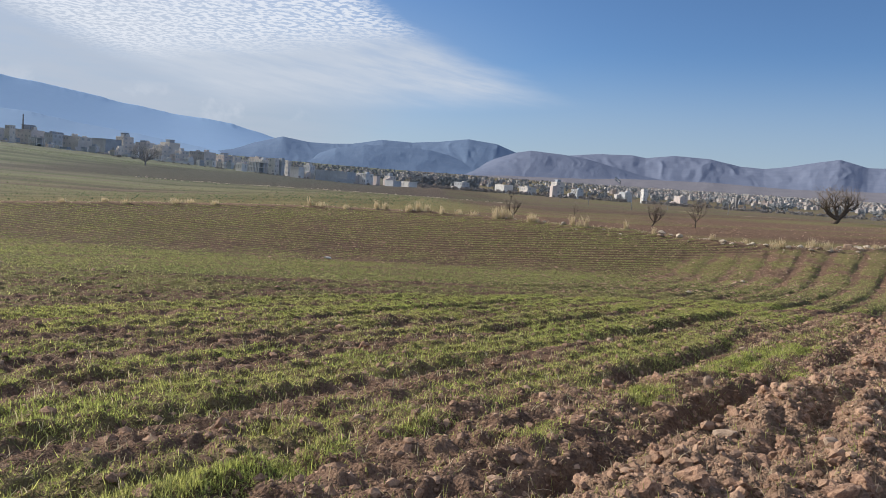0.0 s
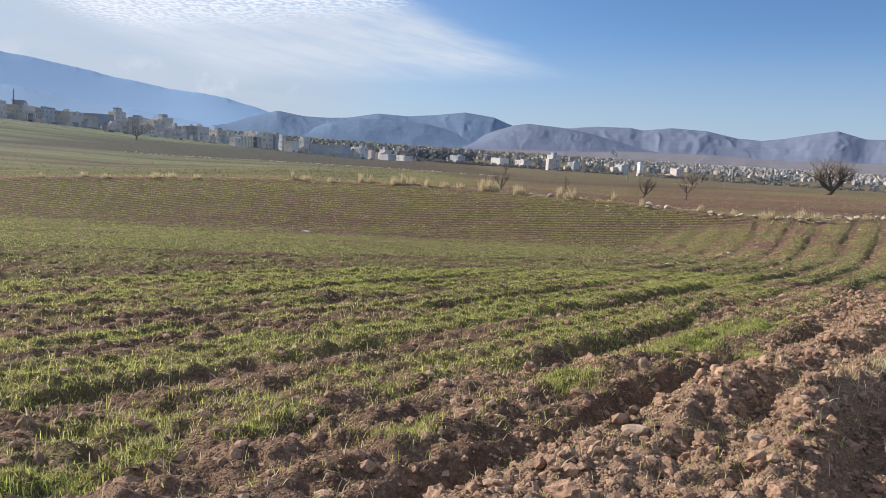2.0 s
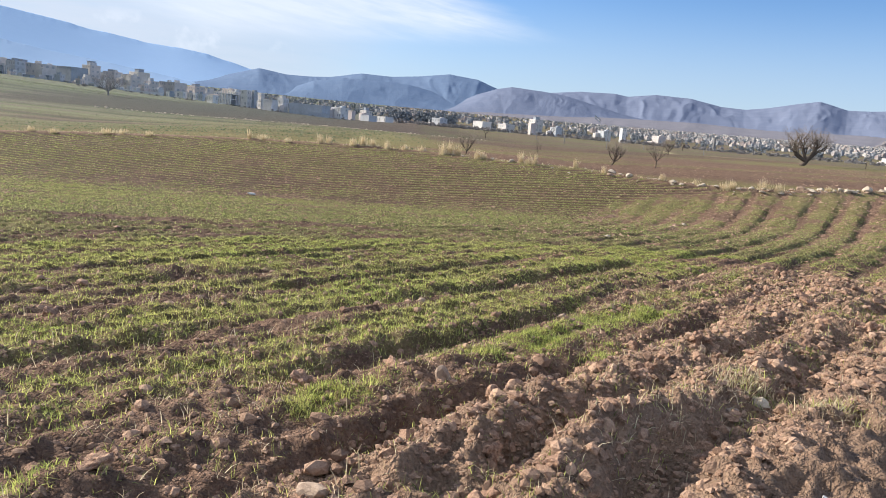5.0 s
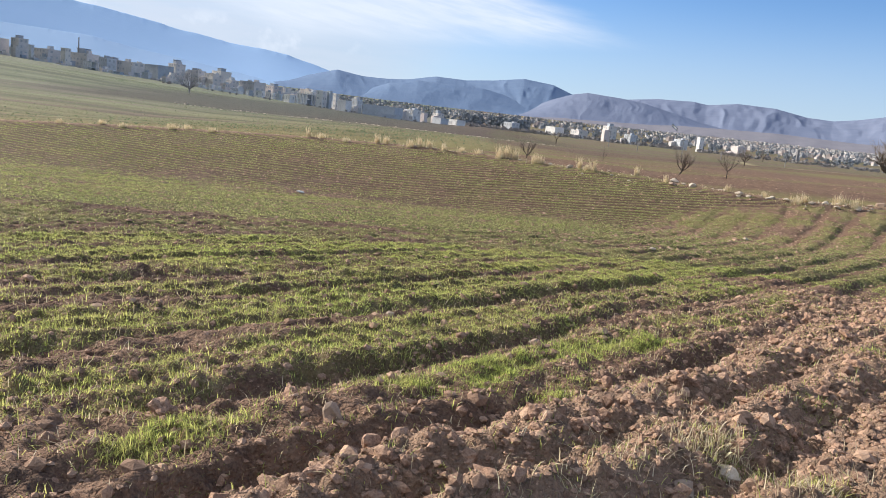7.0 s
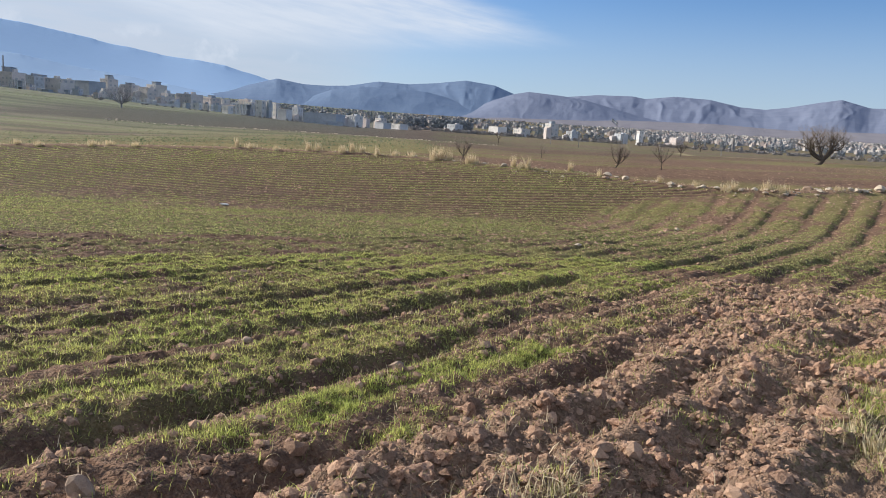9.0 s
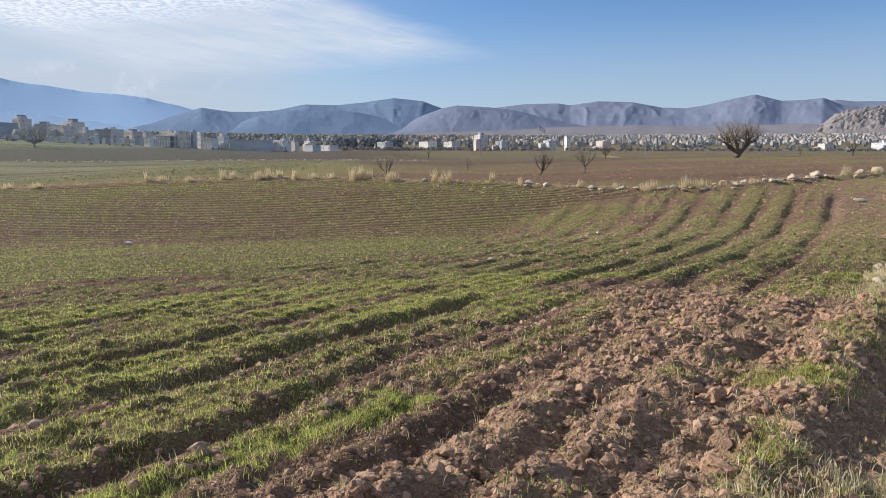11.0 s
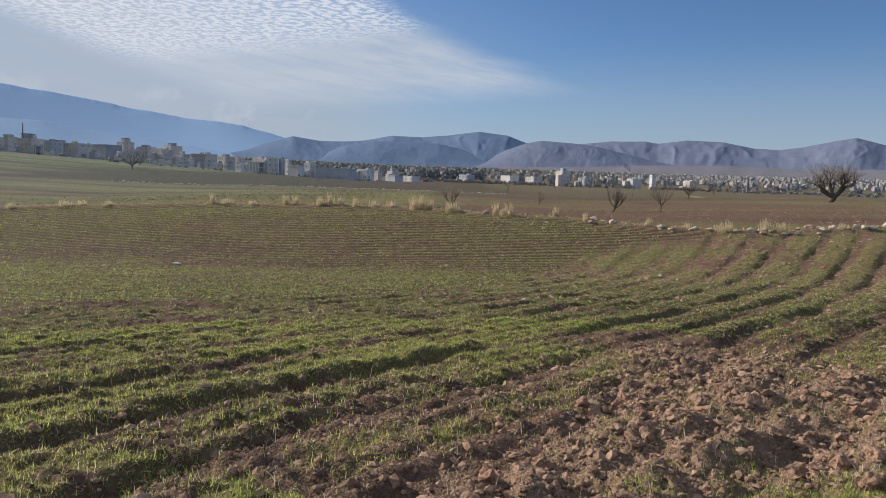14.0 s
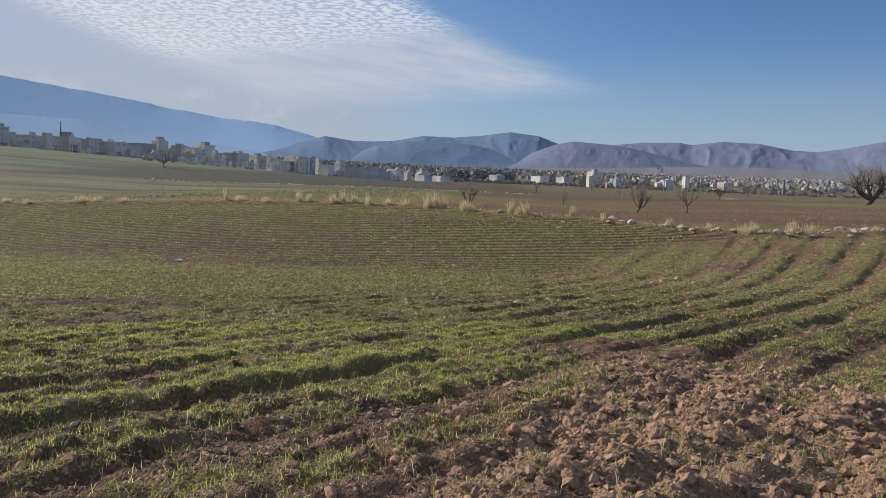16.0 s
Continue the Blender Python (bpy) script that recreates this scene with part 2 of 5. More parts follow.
def blade_material(name, low, high, through_light=0.45):
    m, n, b = material(name, 0.6)
    rnd = n.add("ShaderNodeNewGeometry").outputs["Random Per Island"]
    col = n.mix(rnd, rgb(low), rgb(high))
    pos = n.add("ShaderNodeTexCoord").outputs["Object"]
    fresh = n.range(n.math("ADD", n.math("MULTIPLY", n.noise(pos, 0.45, 3.0), 0.6), n.math("MULTIPLY", n.noise(pos, 2.6, 3.0), 0.4)), 0.42, 0.60, 0.0, 0.42 if low[1] > low[0] else 0.2)
    col = n.mix(fresh, col, n.mix(1.0, col, rgb((0.74, 0.97, 0.58)), "MULTIPLY"))
    n.put(b, "Base_Color", col)
    n.put(b, "Specular_IOR_Level", 0.22)
    tr = n.add("ShaderNodeBsdfTranslucent", Color=col)
    out = n.add("ShaderNodeMixShader", Fac=through_light, i1=b.outputs[0], i2=tr.outputs[0])
    n.add("ShaderNodeOutputMaterial", Surface=out.outputs[0])
    m.node_tree.nodes.remove([o for o in m.node_tree.nodes if o.type == "OUTPUT_MATERIAL"][0])
    return m


def mountain_material(name, rock, scrub, pale, scale):
    m, n, b = material(name, 1.0)
    pos = n.add("ShaderNodeTexCoord").outputs["Object"]
    a, c = n.noise(pos, scale * 3, 6.0, 0.65), n.noise(pos, scale * 14, 5.0, 0.7)
    col = n.mix(n.range(a, 0.35, 0.65, 0.0, 0.5), rgb(rock), rgb(scrub))
    col = n.mix(n.range(c, 0.50, 0.70, 0.0, 0.08), col, rgb(pale))
    n.put(b, "Base_Color", col)
    n.put(b, "Specular_IOR_Level", 0.0)
    n.put(b, "Normal", n.add("ShaderNodeBump", Strength=0.35, Distance=6.0, Height=c).outputs[0])
    return m


SOIL = soil_material()
GRASS = blade_material("young_corn", (0.110, 0.128, 0.046), (0.690, 0.690, 0.240), 0.5)
# duller copy of the corn for the next field, haze put into its colour
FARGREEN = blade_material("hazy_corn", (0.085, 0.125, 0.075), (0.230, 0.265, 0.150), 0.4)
STRAW = blade_material("dry_straw", (0.44, 0.35, 0.22), (0.76, 0.66, 0.48), 0.4)
CLOD = plain("earth_clod", (0.22, 0.132, 0.092), (0.50, 0.328, 0.228), 8.0, 0.95, 0.9)
CRUMB = crumb_material()
ROWGREEN = blade_material("row_corn", (0.070, 0.082, 0.036), (0.560, 0.555, 0.235), 0.5)
STONE = plain("pale_fieldstone", (0.34, 0.29, 0.23), (0.54, 0.47, 0.38), 2.5, 0.85, 0.6)
LIMEWASH = plain("white_limestone", (0.62, 0.62, 0.60), (0.80, 0.80, 0.78), 3.0, 0.8, 0.3)
BARK = plain("grey_brown_bark", (0.050, 0.038, 0.030), (0.125, 0.098, 0.078), 6.0, 0.9, 0.6)
# bark paled to grey, so the far tree's haze is in the colour
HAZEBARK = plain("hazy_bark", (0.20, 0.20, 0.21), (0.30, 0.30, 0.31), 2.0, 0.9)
TWIG = plain("bare_twigs", (0.19, 0.16, 0.14), (0.29, 0.25, 0.215), 2.0, 0.9)

# ---- ground: one sheet from the furrows underfoot to the foot of the hills ----
DIR = np.array((0.611, 0.791))      # the way the furrows run
NRM = np.array((0.791, -0.611))     # across them, to the right


def softplus(v, w):
    v = np.asarray(v, float) / w
    return w * np.where(v > 30, v, np.log1p(np.exp(np.minimum(v, 30))))


def smooth(v, a, b):
    k = np.clip((np.asarray(v, float) - a) / (b - a), 0, 1)
    return k * k * (3 - 2 * k)


def wall_y(x):
    """The line of field stones, as y over x."""
    return np.interp(x, (-400, -80, -40, -10, -4, 5, 10, 14, 18, 22, 26, 33, 52, 90, 400),
                     (72, 64, 62, 59.5, 58.5, 55, 51.5, 50, 46, 44.2, 44.5, 48, 58, 76, 200))


def field(x, y):
    y0 = 42 - 0.25 * np.clip(x, -60, 60)
    plane = 0.143 - 0.0717 * y + 0.0227 * np.clip(x, -40, 40)
    rise = 0.25 * softplus(y - y0, 1.5)
    return plane + rise - softplus(rise + plane + 0.6 - 0.03 * np.minimum(x, 0) - 0.032 * softplus(np.minimum(x, 70) - 26, 3), 0.2) * smooth(y, 25, 34)


def far_land(x, y):
    r = np.hypot(x, y)
    q = -x / (np.abs(y) + 20)
    return -1.6 + np.minimum(r, 800) * 0.042 * softplus(q - 0.06, 0.05) + (2.8 - 1.5 * smooth(q, -0.02, 0.1)) * smooth(r, 200, 600) + 0.0285 * softplus(r - 800, 60)


def land(x, y):
    """The smooth lie of the land, without furrows."""
    x, y = np.asarray(x, float), np.asarray(y, float)
    yl = wall_y(x)
    near = field(x, np.maximum(yl - softplus(yl - y, 0.8), -30))
    near = np.where(np.abs(x) > 200, np.clip(near, -4, 4), near)
    k = np.maximum(smooth(y - yl, 50, 200), smooth(np.abs(x), 60, 260))
    return near * (1 - k) + far_land(x, y) * k


ROW = 0.58                          # spacing of the drill rows
FURROWS = ((-13.9, 0.03), (-12.4, 0.04), (-10.8, 0.05), (-9.2, 0.06), (-7.75, 0.075), (-6.45, 0.09), (-4.75, 0.15), (-3.2, 0.075))
BEDS = ((-1.1, 0.11), (-2.35, 0.12), (-3.4, 0.11), (-4.5, 0.10), (-5.7, 0.08), (-6.75, 0.07), (-7.9, 0.06), (-9.0, 0.05), (-10.1, 0.045), (-11.2, 0.04), (-12.3, 0.035), (-13.4, 0.03), (-14.5, 0.03))


def across(x, y):
    return NRM[0] * x + NRM[1] * y + 0.16 * fbm(x * 0.25, y * 0.25, 2, 5) + 0.05 * fbm(x * 1.3, y * 1.3, 2, 6)


def along(x, y):
    return DIR[0] * x + DIR[1] * y


def drill(x, y):
    """Row coordinate of the sown upper field: level across, falling to it from the left."""
    return y + 0.10 * x - 0.38 * softplus(-(x + 4), 4) - 0.02 * np.maximum(x - 14, 0) ** 2 - 24.5 + 0.22 * fbm(x * 0.13, y * 0.2, 2, 95) + 0.06 * fbm(x * 0.7, y * 0.7, 2, 96)


def upper(x, y):
    """1 on the drilled upper field, 0 where the rows run with the furrows."""
    rim = np.interp(x, (-60, -10, -1, 2, 6, 9, 11, 14, 19, 23, 30), (20, 21.5, 22.8, 24.2, 27, 32, 37, 41, 43.4, 45.5, 49))
    return smooth(y - rim + 1.2 * fbm(x * 0.3, y * 0.3, 2, 24), -0.4, 1.4) * inside(x, y)


def spread_beds(x, y):
    """Row coordinate of the beds beyond the headland, which part with distance."""
    return across(x, y) / (1 + 0.36 * np.clip((along(x, y) - 24) / 24, 0, 1.3))


def rim(x, y):
    """How far right of the headland's grassy edge, where it drops to the beaten path."""
    v = along(x, y)
    return across(x, y) - np.interp(v, (2, 4, 6, 8, 11, 14, 18, 24), (0.0, 0.1, 0.25, 0.4, 0.5, 0.65, 0.9, 1.2)) - 0.12 * fbm(x * 1.7, y * 1.7, 2, 26)


def trench(x, y):
    """How far right of the deep furrow that parts the beds from the headland."""
    v = along(x, y)
    return across(x, y) - np.interp(v, (4, 7, 9, 11, 14, 17, 20), (-2.2, -2.1, -1.95, -1.7, -1.55, -1.6, -1.7))


def inside(x, y):
    """1 within our field, 0 beyond the line of stones."""
    return 1 - smooth(y - wall_y(x), -1.0, 0.3)


def ploughed(x, y):
    """1 on the bare, broken earth of the headland at the field's edge."""
    v = along(x, y)
    u = trench(x, y) + 0.30 * fbm(x * 0.6, y * 0.6, 3, 21) + 1.4 * smooth(v, 15, 19.5)
    return smooth(u, -0.15, 0.25) * (1 - smooth(v + 1.5 * fbm(x * 0.5, y * 0.5, 2, 23), 18.5, 21.5)) * inside(x, y)


def relief(x, y):
    """Furrows, beds, clods and ruts over the lie of the land."""
    u, v = across(x, y), along(x, y)
    ins, pl, up = inside(x, y), ploughed(x, y), upper(x, y)
    near = 1 - smooth(np.hypot(x - 4, y - 5), 60, 130)
    z = np.zeros_like(x)
    # furrows of the beds beside the walk: a steep shaded side on the left, a slope on the right
    fade = (1 - smooth(v, 17.5, 20.5)) * (1 - up) * (0.30 + 0.70 * smooth(v, 5.5, 8.5))
    for k, (f, deep) in enumerate(FURROWS):
        i = np.nonzero((np.abs(u - f) < 1.6) & (fade > 0))[0]
        vi = v[i]
        d = u[i] - f + 0.10 * fbm(vi * 0.5 + 11 * k, vi * 0.2, 2, 28)
        deep = deep * np.clip(0.8 + 1.5 * fbm(vi * 0.35 + 7 * k, vi * 0.1, 3, 31 + k), 0.1, 1.5)
        z[i] -= fade[i] * deep * (smooth(d, -0.24, 0.0) * (1 - smooth(d, 0.06, 0.48)) - 0.38 * np.exp(-((d - 0.60) / 0.22) ** 2) - 0.30 * np.exp(-((d + 0.40) / 0.20) ** 2))
    # the beds that part beyond the headland
    fade = smooth(v, 19.5, 22.0) * (1 - up) * (1 - smooth(v, 48, 54))
    w = spread_beds(x, y)
    for k, (f, deep) in enumerate(BEDS):
        i = np.nonzero((np.abs(w - f) < 1.4) & (fade > 0))[0]
        d, vi = w[i] - f, v[i]
        z[i] -= fade[i] * deep * (0.8 + 0.7 * fbm(vi * 0.5, vi * 0.1 + k, 2, 51 + k)) * (smooth(d, -0.18, 0.0) * (1 - smooth(d, 0.10, 0.48)) - 0.30 * np.exp(-((d + 0.32) / 0.18) ** 2))
    # headland: a deep furrow, three ridges of broken earth, and a grassy bank falling to a beaten path
    t, e = trench(x, y), rim(x, y)
    q = t / np.maximum(t - e, 0.8)
    here = smooth(v, 1.0, 4.0) * (1 - smooth(v, 18, 21))
    rise = (0.85 + 1.5 * fbm(u * 0.9, v * 0.7, 3, 37)) * (1 - 0.45 * smooth(v, 9.5, 13))
    q = q + 0.10 * fbm(u * 0.7 + 3, v * 0.5, 2, 38)
    z = z + here * rise * (-0.14 * np.exp(-((t + 0.02) / 0.17) ** 2) + 0.09 * np.exp(-((q - 0.24) / 0.10) ** 2) - 0.06 * np.exp(-((q - 0.38) / 0.07) ** 2) + 0.11 * np.exp(-((q - 0.53) / 0.09) ** 2) - 0.11 * np.exp(-((q - 0.69) / 0.07) ** 2) + 0.05 * np.exp(-((q - 0.87) / 0.08) ** 2))
    z = z + ins * smooth(v, 1, 5) * (1 - smooth(v, 21, 27)) * ((0.03 + 0.05 * smooth(v, 11, 14)) * np.exp(-((e + 0.08) / 0.20) ** 2) - (0.06 + 0.17 * smooth(v, 11, 14.5)) * smooth(e, 0.0, 0.40))
    # drill rows of the upper field
    z = z + up * 0.030 * np.cos(2 * np.pi * drill(x, y) / ROW) * (1 - 0.4 * smooth(y, 52, 58))
    # general roughness
    z = z + near * (1 - 0.78 * up) * (0.050 * fbm(x * 0.9, y * 0.9, 4, 3) + (1 + 0.5 * pl) * (0.040 * (0.35 - np.abs(fbm(x * 2.6, y * 2.6, 3, 4))) + 0.040 * fbm(x * 6.5, y * 6.5, 2, 7) + 0.028 * vnoise(x * 17, y * 17, 8)))
    z = z + ins * (1 - pl) * (1 - up) * 0.020 * np.cos(2 * np.pi * u / 0.39 + 2 * fbm(x * 0.5, y * 0.5, 2, 12)) * (1 - smooth(v, 30, 40))
    close = 1 - smooth(np.hypot(x - 4, y - 5), 26, 40)
    beaten = 1 - 0.8 * smooth(e, 0.3, 0.6)
    rough = (0.50 + 0.40 * pl) * close * beaten * (1 - 0.6 * up)
    z = z + rough * (0.20 * lumps(x + 0.06 * vnoise(x * 9, y * 9, 1), y + 0.05 * vnoise(x * 11, y * 11, 3), 0.22, 11, 0.45) + 0.42 * lumps(x, y + 0.03 * vnoise(x * 14, y * 14, 2), 0.12, 14, 0.7) + 0.55 * lumps(x, y, 0.065, 17, 0.8)) * (0.6 + 0.5 * fbm(x * 0.7, y * 0.7, 2, 9))
    z = z + pl * close * beaten * 0.13 * (0.30 - np.abs(fbm(x * 2.1, y * 2.1, 3, 15)))
    # beyond the stones: broken plough-land
    z = z + (1 - ins) * near * 0.06 * fbm(x * 1.2, y * 1.2, 3, 44) * smooth(y - wall_y(x), 0, 2)
    # stony bank under the boundary
    s = y - wall_y(x)
    return z + 0.28 * np.exp(-((s - 0.2) / 0.9) ** 2) * smooth(y, 20, 30)


def ground_z(x, y):
    x, y = np.atleast_1d(np.asarray(x, float)), np.atleast_1d(np.asarray(y, float))
    return land(x, y) + relief(x, y)


def grass_cover(x, y):
    """How green the ground is, 0 to 1."""
    u, v = across(x, y), along(x, y)
    ins, pl, up = inside(x, y), ploughed(x, y), upper(x, y)
    patch = fbm(x * 0.22, y * 0.22, 4, 61)
    small = fbm(x * 1.1, y * 1.1, 3, 66)
    c = 0.62 + 0.09 * smooth(u, -3.0, -4.5) + 0.22 * patch + 0.42 * small + 0.40 * fbm(x * 3.1, y * 3.1, 2, 68) - 0.15 * (1 - smooth(v, 6, 10)) - 0.04 * smooth(u, -4.4, -2.6) * (1 - smooth(v, 19, 23))
    # bare in the furrow bottoms, thick on the beds
    for k, (f, deep) in enumerate(FURROWS):
        i = np.nonzero((np.abs(u - f) < 1.2) & (v < 20.5))[0]
        d = u[i] - f + 0.10 * fbm(v[i] * 0.5 + 11 * k, v[i] * 0.2, 2, 28)
        c[i] -= (0.35 + 2.6 * deep) * smooth(d, -0.16, 0.02) * (1 - smooth(d, 0.25, 0.62)) * (1 - smooth(v[i], 17.5, 20.5)) * (1 - up[i])
    w = spread_beds(x, y)
    for f, deep in BEDS:
        c = c - (0.15 + 3.2 * deep) * smooth(w - f, -0.05, 0.06) * (1 - smooth(w - f, 0.16, 0.38)) * smooth(v, 19.5, 22) * (1 - up)
    c = c + 0.30 * np.exp(-((u + 5.35) / 0.45) ** 2) * (1 - smooth(v, 19, 22)) + 0.10 * smooth(v, 24, 27) * (1 - smooth(v, 44, 48)) * smooth(u, -7.5, -6) * (1 - smooth(w, -1.2, -0.8))
    # upper field: thinner, in rows
    dr = drill(x, y)
    rows = 0.5 + 0.5 * np.cos(2 * np.pi * dr / ROW + 0.6 * fbm(x * 0.3, y * 0.3, 2, 19))
    rim_y = np.interp(x, (-60, -10, -1, 2, 6, 9), (20, 21.5, 22.8, 24.2, 27, 32))
    lane = np.exp(-((y - rim_y - 2.2 + 1.2 * fbm(x * 0.1, y * 0.1, 2, 8)) / 1.8) ** 2) * (1 - smooth(x, 8, 11))
    streak = smooth(fbm(x * 0.22, dr * 0.9, 3, 91), 0.0, 0.35)
    c = c * (1 - up) + up * (1.35 * rows - 0.34 + 0.30 * patch + 0.22 * small - 0.20 * streak + 0.30 * smooth(x, -2, -10) * smooth(y - wall_y(x), -9, -3)) + 0.26 * lane
    for px, py, sx, sy, k in ((-6, 40, 5, 3.0, 0.45), (-14, 46, 6, 2.5, 0.45), (4.5, 40.5, 5, 2.5, 0.40), (10.5, 40.0, 2.0, 3.0, 0.25), (-3, 33, 5, 1.2, 0.30), (18.4, 38.8, 1.3, 1.6, 0.60), (0.4, 22.9, 2.4, 0.7, 0.95), (-5.0, 21.5, 3.0, 0.7, 0.8), (10.5, 18.6, 2.4, 1.1, 0.5), (28.5, 38, 1.6, 4, 0.3)):
        c = c - k * np.exp(-(((x - px) / sx) ** 2 + ((y - py) / sy) ** 2))
    c = c * (1 - 0.92 * pl) + (0.20 + 0.16 * smooth(v, 10, 14)) * pl * smooth(fbm(x * 1.1, y * 1.1, 3, 67) + 0.16 * smooth(v, 11, 15), 0.12, 0.4)
    c = c - 0.55 * np.exp(-((trench(x, y) + 0.22) / 0.28) ** 2) * (1 - smooth(v, 15, 18))
    e = rim(x, y)
    c = c * (1 - 0.92 * smooth(e, 0.1, 0.4) * (1 - smooth(v, 24, 30)))
    c = c + 0.55 * np.exp(-((e + 0.05) / 0.24) ** 2) * smooth(v, 6, 12) * (1 - smooth(v, 21, 26)) * smooth(fbm(x * 0.8, y * 0.8, 2, 69), -0.4, 0.2)
    # beyond the stones: parcels
    s = y - wall_y(x)
    left = smooth(x, 12, -4)
    g_left = smooth(s, -0.5, 5) * (1 - 0.92 * smooth(y - 0.35 * x, 215, 228) * smooth(x, -125, -75)) * (0.84 + 0.45 * fbm(x * 0.012, y * 0.05, 3, 71) + 0.70 * fbm(x * 0.014, y * 0.16, 4, 72, 0.65)) - 0.25 * np.exp(-((s - 3) / 3) ** 2) * smooth(x, -14, -4)
    g_right = 0.44 + 0.25 * fbm(x * 0.05, y * 0.02, 3, 75) + 0.55 * fbm(x * 0.02, y * 0.18, 4, 76, 0.65) + 0.14 * smooth(y, 85, 100) - 0.22 * smooth(y - 0.5 * x, 105, 112) * (1 - smooth(y - 0.5 * x, 160, 175))
    c = np.where(ins > 0.5, c, left * g_left + (1 - left) * g_right)
    return np.clip(c, 0, 1)


def dryness(x, y):
    u, v = across(x, y), along(x, y)
    d = 0.30 * smooth(rim(x, y), 0.1, 0.6) * (1 - smooth(v, 24, 30)) + 0.45 * ploughed(x, y) + 0.30 * smooth(v, 30, 42) * smooth(u, -3, -1)
    s = y - wall_y(x)
    track = np.exp(-((x - np.interp(y, (138, 152, 236, 320), (71, 66, 91, 112))) / 2.2) ** 2) * (y > 136) * (y < 330)
    return np.clip(d * inside(x, y) + 0.35 * np.exp(-((s - 0.4) / 1.0) ** 2) + 0.9 * track + 0.9 * np.exp(-((np.hypot(x, y) - 432) / 4.0) ** 2) * smooth(x, -230, -150) * smooth(x, 30, 10) + 0.25 * smooth(y, 180, 400) * smooth(x, 20, 60), 0, 1)


def dark_beds(x, y):
    """The sown beds are darker earth than the broken headland."""
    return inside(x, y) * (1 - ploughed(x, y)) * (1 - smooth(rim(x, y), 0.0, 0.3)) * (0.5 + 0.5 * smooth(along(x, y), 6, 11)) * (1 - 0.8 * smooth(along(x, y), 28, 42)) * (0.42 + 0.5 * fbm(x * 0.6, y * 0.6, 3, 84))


def sward(x, y):
    """Low green growth between the separate leaves, closing with distance from the walk."""
    return 0.40 + 0.30 * smooth(np.hypot(x - 4, y - 4.5), 5, 18)


def shade_and_dark_soil(x, y):
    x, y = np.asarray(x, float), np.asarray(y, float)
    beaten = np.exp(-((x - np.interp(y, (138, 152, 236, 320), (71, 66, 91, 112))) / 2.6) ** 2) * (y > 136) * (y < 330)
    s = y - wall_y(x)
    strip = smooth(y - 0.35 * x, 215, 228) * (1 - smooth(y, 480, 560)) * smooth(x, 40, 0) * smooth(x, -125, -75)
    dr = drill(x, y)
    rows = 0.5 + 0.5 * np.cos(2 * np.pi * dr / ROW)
    # shade between the drill rows, put into the soil colour
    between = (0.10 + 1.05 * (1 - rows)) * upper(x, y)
    return (1 - beaten) * np.clip(between + 1.0 * strip + (1 - inside(x, y)) * ((0.34 + 0.35 * smooth(s, 45, 75)) * smooth(s, 3, 10) * smooth(x, -2, 6) + (0.42 + 0.9 * fbm(x * 0.014, y * 0.16, 4, 83, 0.65)) * smooth(s, 1, 8) * smooth(x, 4, -8)) + dark_beds(x, y) + 0.3 * np.clip(fbm(x * 0.15, y * 0.15, 3, 81), 0, 1), 0, 1)


def build_ground():
    rows = [-4600, -2500, -1200, -600, -300, -150, -80, -45, -28, -18, -12, -8, -5, -3, -1.5, -0.5, 0.3, 0.9, 1.4]
    y = 1.8
    while y < 4700:
        rows.append(y)
        y += 0.037 if y < 9 else 0.037 * (y / 9) ** 0.80 if y < 62 else 0.173 * (y / 62) ** 1.6
    rows = np.array(rows)
    half = np.where(rows > 0, 3.2 + 0.72 * np.abs(rows), 4 + 0.8 * np.abs(rows))
    mid = np.where(rows > 0, np.minimum(1.5 + 0.06 * rows, 8), 1.5)
    inner = np.linspace(-1, 1, 491)
    grow = np.array([1.25, 1.7, 2.6, 4.5, 9, 20, 50, 130, 300])
    cols = np.concatenate((-grow[::-1], inner, grow))
    X = mid[:, None] + half[:, None] * cols[None]
    X = np.clip(X, -5200, 5200)
    Y = np.repeat(rows[:, None], len(cols), 1)
    # the fine relief runs out behind and beside the walk
    calm = (0.12 + 0.88 * smooth(Y, 0.6, 2.2)) * (0.12 + 0.88 * (np.abs(cols)[None] <= 1.0))
    Z = land(X.ravel(), Y.ravel()) + relief(X.ravel(), Y.ravel()) * calm.ravel()
    P = np.stack((X.ravel(), Y.ravel(), Z), 1)
    a = (np.arange(len(rows) - 1)[:, None] * len(cols) + np.arange(len(cols) - 1)[None]).ravel()
    F = np.stack((a, a + 1, a + 1 + len(cols), a + len(cols)), 1)
    x, y = X.ravel(), Y.ravel()
    # 'far' sets how much painted haze, growing with distance and to the left
    ob = raw_mesh("ground", P, F, SOIL, {"cover": grass_cover(x, y), "dry": dryness(x, y), "dark": shade_and_dark_soil(x, y), "sward": sward(x, y), "far": smooth(np.hypot(x, y), 50, 260) * (0.22 + 0.78 * smooth(x, 30, -70))}, True)
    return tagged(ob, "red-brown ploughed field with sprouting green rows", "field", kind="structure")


ground = build_ground()

# ---- sprouting corn and dry straw ----


